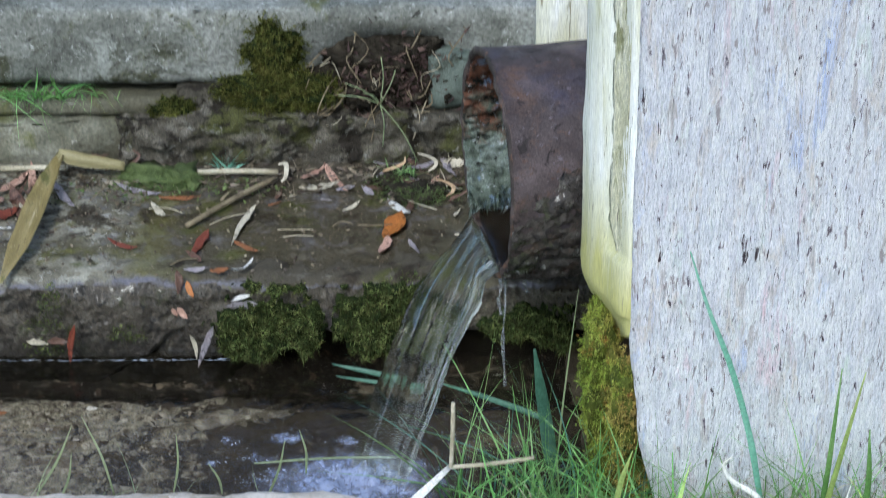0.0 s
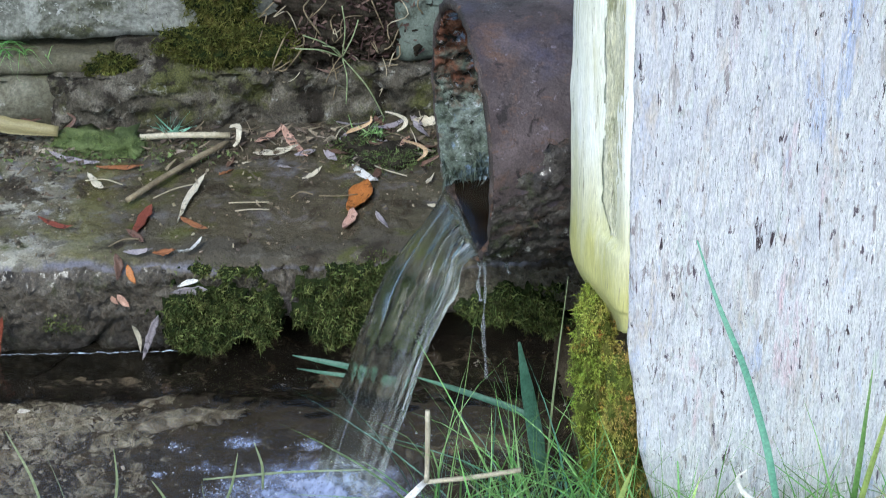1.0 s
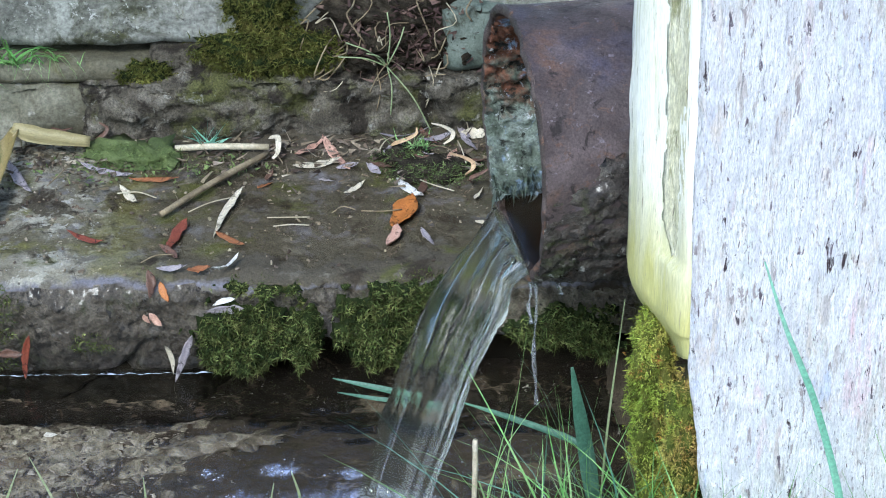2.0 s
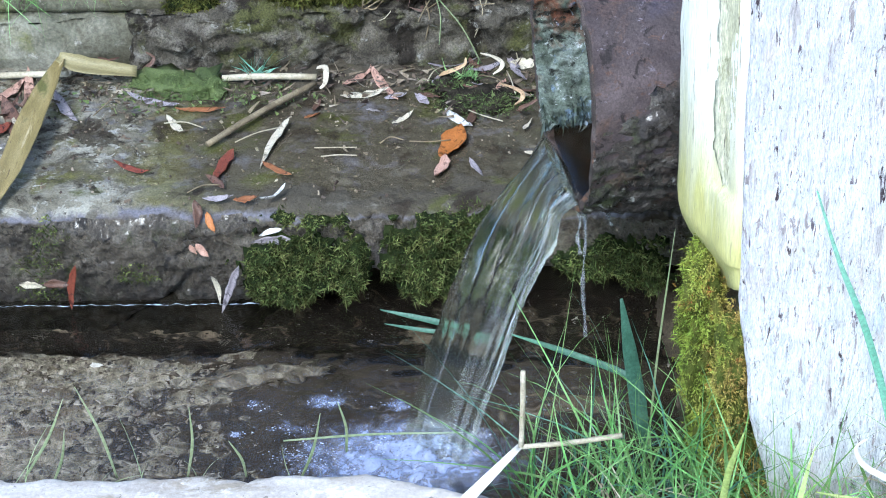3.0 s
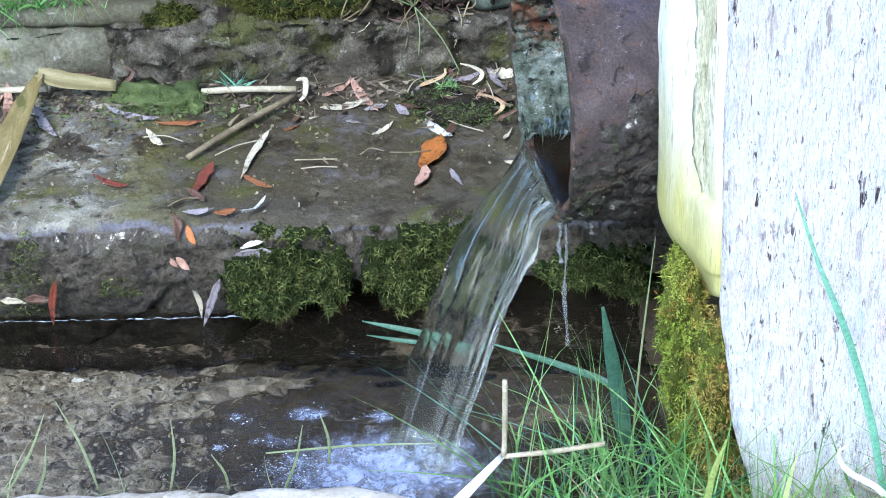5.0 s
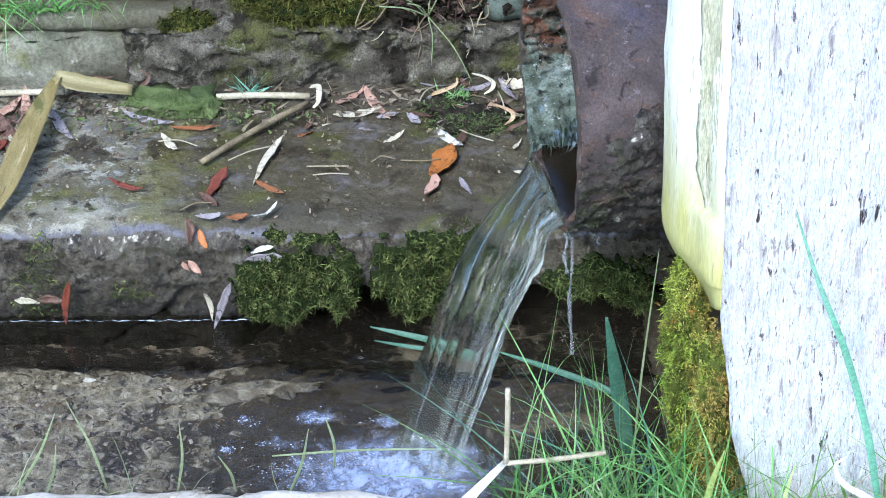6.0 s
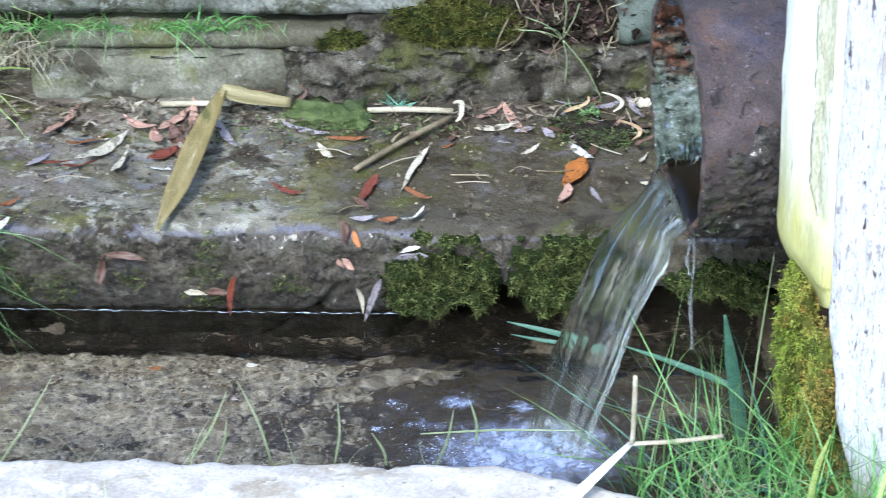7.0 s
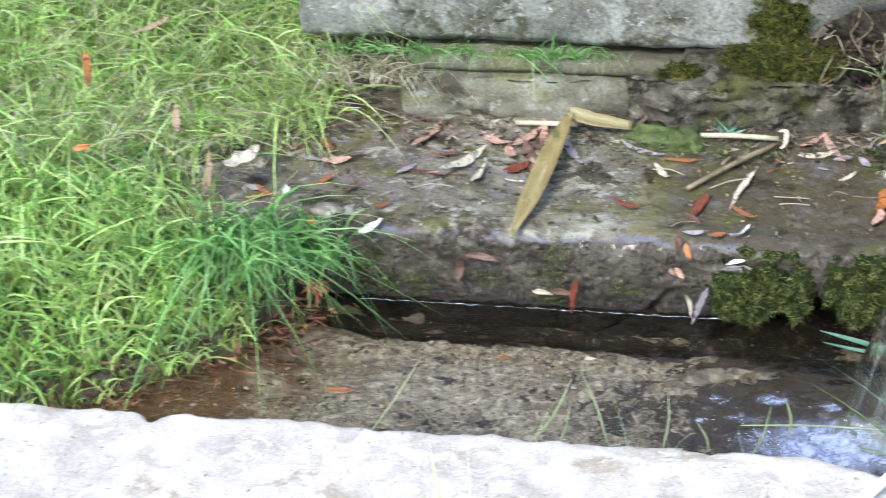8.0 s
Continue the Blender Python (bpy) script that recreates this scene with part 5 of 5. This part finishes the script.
grass("broad_grass", 75, (0.50, 1.0), (-0.60, -0.50), 0.17, M_LAWN, "broad green grass blades before the post", 34, z=0.04, lean=(0.1, -0.2, 0), spread_=0.6, width=0.008)
grass("front_tuft", 11, (-0.225, -0.185), (-0.715, -0.685), 0.21, M_LAWN, "few tall green blades before the kerb", 35, z=0.03, lean=(0, 0, 0), spread_=0.2, width=0.008, droop=(-0.3, 0))
grass("front_tuft", 5, (-0.54, -0.50), (-0.76, -0.73), 0.17, M_LAWN, "few tall green blades before the kerb", 36, z=0.03, lean=(0, 0, 0), spread_=0.2, width=0.008, droop=(-0.3, 0))


grass("far_lawn", 9000, (-4.5, 4.0), (0.95, 4.5), 0.12, M_LAWN, "lawn grass behind the wall", 41, width=0.016)
grass("far_lawn", 5000, (-4.5, -1.45), (-2.0, 1.0), 0.12, M_LAWN, "lawn grass beside the basin", 42, width=0.016)
grass("far_lawn", 2500, (1.2, 4.0), (-2.0, 1.0), 0.12, M_LAWN, "lawn grass beyond the post", 43, width=0.016)


def blade(points, width, material, label):
    return thing("grass_blade", ribbon(points, [width * 0.6, width, width * 0.8, width * 0.15], 0.3, 2, normal=(0.1, -1, 0.5)), material, label, "grass", "long grass blades")


blade([(0.712, -0.50, 0.04), (0.695, -0.50, 0.122), (0.680, -0.50, 0.197), (0.655, -0.50, 0.285), (0.626, -0.50, 0.362), (0.603, -0.50, 0.434)], 0.0075, M_MINT, "long teal green grass blade before the post")
blade([(0.756, -0.52, 0.015), (0.7686, -0.52, 0.14), (0.777, -0.52, 0.295)], 0.007, M_GRASS, "long green grass blade before the post")
blade([(0.752, -0.525, 0.011), (0.7747, -0.525, 0.14), (0.803, -0.525, 0.293)], 0.007, M_LAWN, "long green grass blade before the post")
blade([(0.7607, -0.53, 0.0), (0.7823, -0.53, 0.08), (0.7961, -0.53, 0.145)], 0.006, M_PALE_STRAW, "pale dry grass blade before the post")
blade([(0.7556, -0.51, 0.012), (0.7176, -0.51, 0.074), (0.6935, -0.51, 0.116), (0.6615, -0.51, 0.140), (0.652, -0.51, 0.161), (0.662, -0.51, 0.172)], 0.0065, M_PALE_STRAW, "curled white dry grass blade before the post")
blade([(0.634, -0.56, 0.03), (0.607, -0.56, 0.089), (0.585, -0.56, 0.130)], 0.009, M_LAWN, "short broad green blade before the post")
blade([(0.524, -0.52, 0.05), (0.532, -0.52, 0.135), (0.546, -0.52, 0.187)], 0.007, M_LAWN, "short broad green blade before the post")
blade([(0.745, -0.54, 0.05), (0.727, -0.54, 0.088), (0.683, -0.54, 0.115), (0.613, -0.54, 0.133)], 0.008, M_LAWN, "arching green grass blade before the post")
blade([(0.80, -0.53, 0.02), (0.815, -0.53, 0.13), (0.812, -0.53, 0.22)], 0.008, M_GRASS, "long green grass blade before the post")
blade([(0.472, -0.25, -0.05), (0.462, -0.25, 0.03), (0.452, -0.25, 0.10), (0.443, -0.25, 0.162)], 0.018, M_GRASS_DARK, "broad teal blade standing in the basin")
blade([(0.470, -0.185, 0.012), (0.437, -0.168, 0.020), (0.375, -0.138, 0.027), (0.325, -0.113, 0.030)], 0.008, M_GRASS_DARK, "broad teal blade leaning over the basin")
blade([(0.285, -0.078, 0.012), (0.235, -0.066, 0.018), (0.181, -0.049, 0.021)], 0.007, M_GRASS_DARK, "broad teal blade floating on the basin")
blade([(0.285, -0.084, 0.010), (0.235, -0.076, 0.010), (0.186, -0.058, 0.008)], 0.005, M_GRASS_DARK, "narrow teal blade floating on the basin")
blade([(0.56, -0.615, 0.070), (0.516, -0.597, 0.072), (0.383, -0.549, 0.073), (0.293, -0.514, 0.072)], 0.007, M_LAWN, "pale green grass blade lying over the kerb")
blade([(0.470, -0.31, 0.02), (0.478, -0.305, 0.13), (0.493, -0.30, 0.275)], 0.0022, M_KERB_GRASS, "thin yellow green stem beside the post")
for a, b in (((-0.072, 0.03), (-0.104, 0.143)), ((-0.167, 0.03), (-0.117, 0.129)), ((0.0, 0.03), (0.008, 0.117)), ((0.163, 0.06), (0.157, 0.122)), ((0.112, 0.02), (0.139, 0.108)),
             ((-0.42, -0.02), (-0.312, 0.15)), ((-0.14, 0.02), (-0.12, 0.09)), ((0.06, 0.03), (0.045, 0.075))):
    blade([(a[0], -0.372, a[1]), ((a[0] + b[0]) / 2 + 0.004, -0.372, (a[1] + b[1]) / 2), (b[0], -0.372, b[1])], 0.0028, M_KERB_GRASS, "single green grass blade at the kerb")
blade([(0.10, -0.372, 0.075), (0.19, -0.372, 0.082), (0.282, -0.372, 0.083)], 0.0022, M_KERB_GRASS, "thin grass blade leaning across the basin")
for pts, r in (([(0.339, -0.42, 0.10), (0.39, -0.42, 0.105), (0.438, -0.42, 0.113)], 0.0028),
               ([(0.339, -0.42, 0.10), (0.341, -0.42, 0.145), (0.342, -0.42, 0.190)], 0.0028)):
    thing("straw_stalk", tube(curve_points(pts, 6), r, 7, 0.2), M_STRAW, "forked dry straw stalk leaning over the kerb", "stalk", "straw stalks")

thing("straw_leaf", ribbon([(0.185, -0.622, 0.068), (0.262, -0.510, 0.074), (0.338, -0.42, 0.101)], [0.015, 0.017, 0.012, 0.006], 0.5), M_PALE_STRAW, "pale flat straw leaf leaning over the kerb", "stalk")

# plant and roots in the wall's hollow
roots_top = new("dead_weed")
tagged(roots_top, "thin withered weed with roots in the wall hollow", "weed")
rng = random.Random(9)
for i in range(34):
    x, z = rng.uniform(0.16, 0.36), rng.uniform(0.20, 0.32)
    pts = [(x, 0.405, z)]
    for _ in range(3):
        x, z = x + rng.uniform(-0.03, 0.03), z + rng.uniform(-0.05, 0.012)
        pts.append((x, rng.uniform(0.355, 0.385), z))
    link("root", tube(curve_points(pts, 4), 0.0006 + 0.0006 * rng.random(), 5), M_STRAW if i % 4 == 0 else M_TWIG, roots_top)
for tip in ((0.242, 0.29), (0.262, 0.27), (0.18, 0.231), (0.215, 0.235), (0.242, 0.15), (0.293, 0.124), (0.19, 0.25)):
    link("stem", tube(curve_points([(0.239, 0.362, 0.211), ((0.239 + tip[0]) / 2 + 0.004, 0.352, (0.211 + tip[1]) / 2 + 0.006), (tip[0], 0.350, tip[1])], 5), 0.0009, 5), M_KERB_GRASS, roots_top)
for x, y in ((0.014, 0.335), (0.262, 0.308), (0.28, 0.315)):
    grass("small_tuft", 26, (x - 0.008, x + 0.008), (y - 0.006, y + 0.006), 0.05 if x < 0.1 else 0.035, M_MINT if x < 0.1 else M_GRASS, "tiny green grass tuft on the ledge", int(x * 900), z=0.122, lean=(0, -0.1, 0), spread_=1.1, width=0.003, droop=(-0.3, 0.0))

# ---- pebbles and grit ----
rng = random.Random(3)
seed_bm = bmesh.new()
bmesh.ops.create_icosphere(seed_bm, subdivisions=1, radius=1)
seed_v = np.array([v.co[:] for v in seed_bm.verts])
seed_bm.verts.index_update()
seed_f = np.array([[v.index for v in f.verts] for f in seed_bm.faces])
seed_bm.free()
verts, faces = [], []
for i in range(6000):
    x, y = rng.uniform(-0.80, 0.02), rng.uniform(-0.40, -0.058)
    r = rng.choice((0.0008, 0.0011, 0.0014, 0.0018, 0.0024, 0.0034)) * rng.uniform(0.8, 1.2)
    m = np.array(Euler((rng.random() * 0.6, rng.random() * 0.6, rng.random() * 6)).to_matrix())
    shape = seed_v * (r * rng.uniform(0.9, 1.35), r, r * 0.5) * np.array([[rng.uniform(0.8, 1.2)] for _ in seed_v])
    faces.append(seed_f + len(seed_v) * i)
    verts.append(shape @ m.T + (x, y, bed_height(x, y) + r * 0.1))
me = bpy.data.meshes.new("gravel")
me.from_pydata(np.concatenate(verts).tolist(), [], np.concatenate(faces).tolist())
me.update()
tagged(link("gravel", me, M_PEBBLE), "small mixed pebbles on the basin bed", "gravel", kind="stuff")
bm = bmesh.new()
for i in range(2600):
    x, y = rng.uniform(-0.70, 0.36), rng.uniform(0.02, 0.35)
    if rng.random() > 0.3 + 0.8 * smooth(0.15, 0.33, y):
        continue
    r = rng.choice((0.0007, 0.001, 0.0013, 0.002))
    m = Matrix.LocRotScale((x, y, ledge_top(x, y) + r * 0.3), Euler((rng.random() * 3, rng.random() * 3, rng.random() * 3)), (r * rng.uniform(0.8, 3), r * rng.uniform(0.8, 1.6), r * 0.7))
    bmesh.ops.create_cube(bm, size=1.4, matrix=m)
me = bpy.data.meshes.new("grit")
bm.to_mesh(me)
bm.free()
tagged(link("grit", me, M_LITTER, round_=False), "crumbs of stone and debris on the ledge", "debris", kind="stuff")
thing("pale_stone", from_rows([[(-0.542 + r * 0.026 * math.cos(a) * (1 + 0.2 * nz(a, 0, 0, 1)), 0.045 + r * 0.024 * math.sin(a), 0.118 + 0.009 * (1 - r * r) + 0.002 * nz(r * 3, a, 0, 2)) for a in ramp_list(0, 5.9, 16)] for r in (1.05, 0.9, 0.7, 0.4, 0.05)], closed=True, caps=True),
      M_PEBBLE, "small pale flat stone on the soil", "stone")

bm = bmesh.new()
rng = random.Random(17)
for i in range(46):
    x, y = rng.uniform(-0.9, 0.45), rng.uniform(-0.60, -0.47)
    r = rng.choice((0.0010, 0.0014, 0.0020, 0.0030))
    bmesh.ops.create_icosphere(bm, subdivisions=1, radius=r, matrix=Matrix.LocRotScale((x, y, 0.0605), Euler((rng.random(), rng.random(), rng.random() * 6)), (rng.uniform(0.8, 1.6), 1, 0.7)))
me = bpy.data.meshes.new("crumbs")
bm.to_mesh(me)
bm.free()
tagged(link("crumbs", me, M_LEAF["white"], round_=False), "pale crumbs of stone on the kerb slabs", "debris", kind="stuff")

# flat scraps of leaf and bark along the foot of the wall
rg = np.random.default_rng(77)
k = 700
px = rg.uniform(-0.66, 0.37, k)
py = np.minimum(0.352, 0.345 - np.abs(rg.normal(0, 0.05, k)))
strands("leaf_litter", np.stack([px, py, np.full(k, 0.1225)], 1), np.stack([rg.normal(size=k), rg.normal(size=k) * 0.6, rg.uniform(0, 0.3, k)], 1), rg.uniform(0.006, 0.022, k),
        rg.uniform(0.002, 0.006, k), rg.normal(size=(k, 3)) * (0.2, 0.2, 0.1), M_LITTER, segs=3, seed=5)
tagged(bpy.data.objects["leaf_litter"], "brown crumbled leaf litter at the wall foot", "litter", kind="stuff")


# seedlings and curled scraps round the algae at the wall's foot
rg = np.random.default_rng(81)
k = 260
px = np.where(rg.random(k) < 0.6, rg.normal(-0.10, 0.04, k), rg.normal(0.02, 0.05, k))
py = np.clip(rg.normal(0.275, 0.022, k), 0.22, 0.33)
seedlings = strands("seedlings", np.stack([px, py, np.full(k, 0.121)], 1), np.stack([rg.normal(size=k), rg.normal(size=k) * 0.7, rg.uniform(0.2, 0.8, k)], 1), rg.uniform(0.004, 0.010, k),
                    rg.uniform(0.002, 0.005, k), rg.normal(size=(k, 3)) * 0.2, M_ALGAE, segs=3, seed=9)
tagged(seedlings, "tiny light green seedlings on the wet ledge", "seedlings", kind="stuff")
rng = random.Random(21)
for x, y, r in ((-0.150, 0.338, 0.014), (-0.125, 0.340, 0.010), (-0.165, 0.330, 0.010), (0.330, 0.245, 0.012), (0.255, 0.315, 0.014), (0.305, 0.325, 0.012), (0.350, 0.215, 0.010)):
    a0 = rng.uniform(0, 6.28)
    pts = [(x + r * math.cos(a0 + i * 0.9) * (1 + 0.15 * i), y + 0.5 * r * math.sin(a0 + i * 0.9), 0.124 + 0.006 * i) for i in range(5)]
    thing("curled_scrap", ribbon(pts, [0.002, 0.006, 0.005, 0.002], 0.4, 2), M_LEAF[rng.choice(("cream", "tan", "lilac", "brown"))], "curled dry leaf scrap at the wall foot", "leaf", "curled scraps")

# pale patch of the bed under the water, added as a thin disc
flat_rows = [[(0.055 + r * 0.058 * math.cos(a) * (1 + 0.5 * nz(math.cos(a), math.sin(a), 1, 2.6)), -0.100 + r * 0.020 * math.sin(a) * (1 + 0.6 * nz(math.cos(a), math.sin(a), 4, 3.0)) + 0.008 * math.cos(a) * r,
               bed_height(0.055, -0.10) + 0.010 - 0.008 * r ** 4 + 0.002 * nz(r * math.cos(a) * 3, math.sin(a) * 3, 0, 1)) for a in ramp_list(0, 6.1, 36)] for r in (1.1, 1.0, 0.9, 0.7, 0.4, 0.05)]
thing("bed_patch", from_rows(flat_rows, closed=True, caps=True), M_BED_PATCH, "pale patch of the basin bed under the shallow water", "stone")


# ---- foam ----
rng = random.Random(12)
bm = bmesh.new()
# clusters of the first row also stand in for sky glints
for cx, cy, rx, ry, k in ((0.130, -0.198, 0.030, 0.014, 16), (0.055, -0.205, 0.018, 0.008, 9), (0.205, -0.205, 0.022, 0.008, 10), (0.035, -0.258, 0.006, 0.005, 8), (0.09, -0.25, 0.05, 0.012, 12),
                          (0.20, -0.29, 0.08, 0.035, 160), (0.29, -0.29, 0.03, 0.03, 50), (0.11, -0.295, 0.05, 0.03, 60), (0.35, -0.22, 0.05, 0.04, 10)):
    for _ in range(k * 3):
        r = rng.choice((0.0003, 0.0005, 0.0007, 0.001))
        x, y = cx + rng.gauss(0, 0.5) * rx, cy + rng.gauss(0, 0.5) * ry
        bmesh.ops.create_icosphere(bm, subdivisions=1, radius=r, matrix=Matrix.LocRotScale((x, y, water_height(x, y)), None, (1.5, 1, 0.6)))
me = bpy.data.meshes.new("foam_bubbles")
bm.to_mesh(me)
bm.free()
tagged(link("foam_bubbles", me, M_BUBBLE), "small white bubbles floating where the stream lands", "foam", kind="stuff")
# red seedling at the end of the ledge
red_plant = new("red_seedling")
tagged(red_plant, "small red leafed seedling beside the ledge end", "plant")
rng = random.Random(31)
for i in range(9):
    a = 2 * math.pi * i / 9 + rng.uniform(-0.2, 0.2)
    reach = rng.uniform(0.020, 0.034)
    tip = (-0.548 + reach * math.cos(a), -0.025 + 0.3 * reach * math.sin(a) - 0.012, 0.032 + 0.7 * reach * math.sin(a))
    link("leaf", ribbon([(-0.548, -0.020, 0.030), ((-0.548 + tip[0]) / 2, -0.030, (0.034 + tip[2]) / 2), tip], [0.002, 0.006, 0.001], 0.3, 2, normal=(0.1, -1, 0.4)), M_RED_LEAF, red_plant)
link("stem", tube([(-0.548, -0.012, -0.01), (-0.549, -0.018, 0.012), (-0.548, -0.020, 0.031)], 0.0012, 5), M_RED_LEAF, red_plant)
# sodden dead leaves along the shore below the bank
rg = np.random.default_rng(91)
k = 420
py = rg.uniform(-0.42, -0.02, k)
px = np.array([shore(b) for b in py]) + rg.normal(0.02, 0.035, k)
pz = np.array([max(ground_height(a, b), -0.01) + 0.004 for a, b in zip(px, py)])
strands("shore_litter", np.stack([px, py, pz], 1), np.stack([rg.normal(size=k), rg.normal(size=k) * 0.7, rg.uniform(0, 0.4, k)], 1), rg.uniform(0.010, 0.040, k),
        rg.uniform(0.002, 0.008, k), rg.normal(size=(k, 3)) * (0.2, 0.2, 0.15), M_SODDEN, segs=3, seed=8)
tagged(bpy.data.objects["shore_litter"], "sodden red brown dead leaves at the water's edge", "litter", kind="stuff")
# pale tube added in place of the glint where water meets the ledge
pts = [(-0.49 + 0.53 * i / 120, -0.005 - 0.003 * nz(i * 0.31, 0, 0, 1.0) + 0.0015, 0.0012 + 0.001 * nz(i * 0.5, 7, 0, 1.0)) for i in range(121)]
glint_line = link("glint_line", tube(pts, [max(0.00005, 0.0003 + 0.0011 * nz(i * 0.55, 4, 0, 1.0)) for i in range(121)], 6), M_GLINT)
tagged(glint_line, "thin pale line painted as the waterline's glint along the ledge", "foam", kind="stuff")

# earth in the wall's hollow, near-black to put the recess's shade into its colour
bm = bmesh.new()
for x, z, rx, rz in ((0.25, 0.250, 0.095, 0.050), (0.21, 0.215, 0.06, 0.025), (0.31, 0.225, 0.06, 0.035)):
    g = bmesh.ops.create_icosphere(bm, subdivisions=5, radius=1.0)["verts"]
    for w in g:
        f = 1 + 0.5 * nz(w.co.x * 2 + x * 9, w.co.y, w.co.z * 2, 1.6) + 0.12 * nz(w.co.x, w.co.y, w.co.z, 9)
        w.co = Vector((x + w.co.x * rx * f, 0.405 + w.co.y * 0.032 * f, z + w.co.z * rz * f))
me = bpy.data.meshes.new("earth_pocket")
bm.to_mesh(me)
bm.free()
tagged(link("earth_pocket", me, M_EARTH), "dark crumbly earth in the wall hollow, shade in its colour", "earth", kind="stuff")
rg = np.random.default_rng(78)
k = 500
strands("dead_leaves", np.stack([rg.normal(0.26, 0.05, k), np.full(k, 0.372) + rg.normal(0, 0.004, k), rg.normal(0.245, 0.03, k)], 1), rg.normal(size=(k, 3)) * (1, 0.4, 0.7), rg.uniform(0.005, 0.018, k),
        rg.uniform(0.0015, 0.005, k), rg.normal(size=(k, 3)) * 0.25, M_DEAD, segs=3, seed=6)
tagged(bpy.data.objects["dead_leaves"], "withered brown leaf scraps in the wall hollow", "litter", kind="stuff")
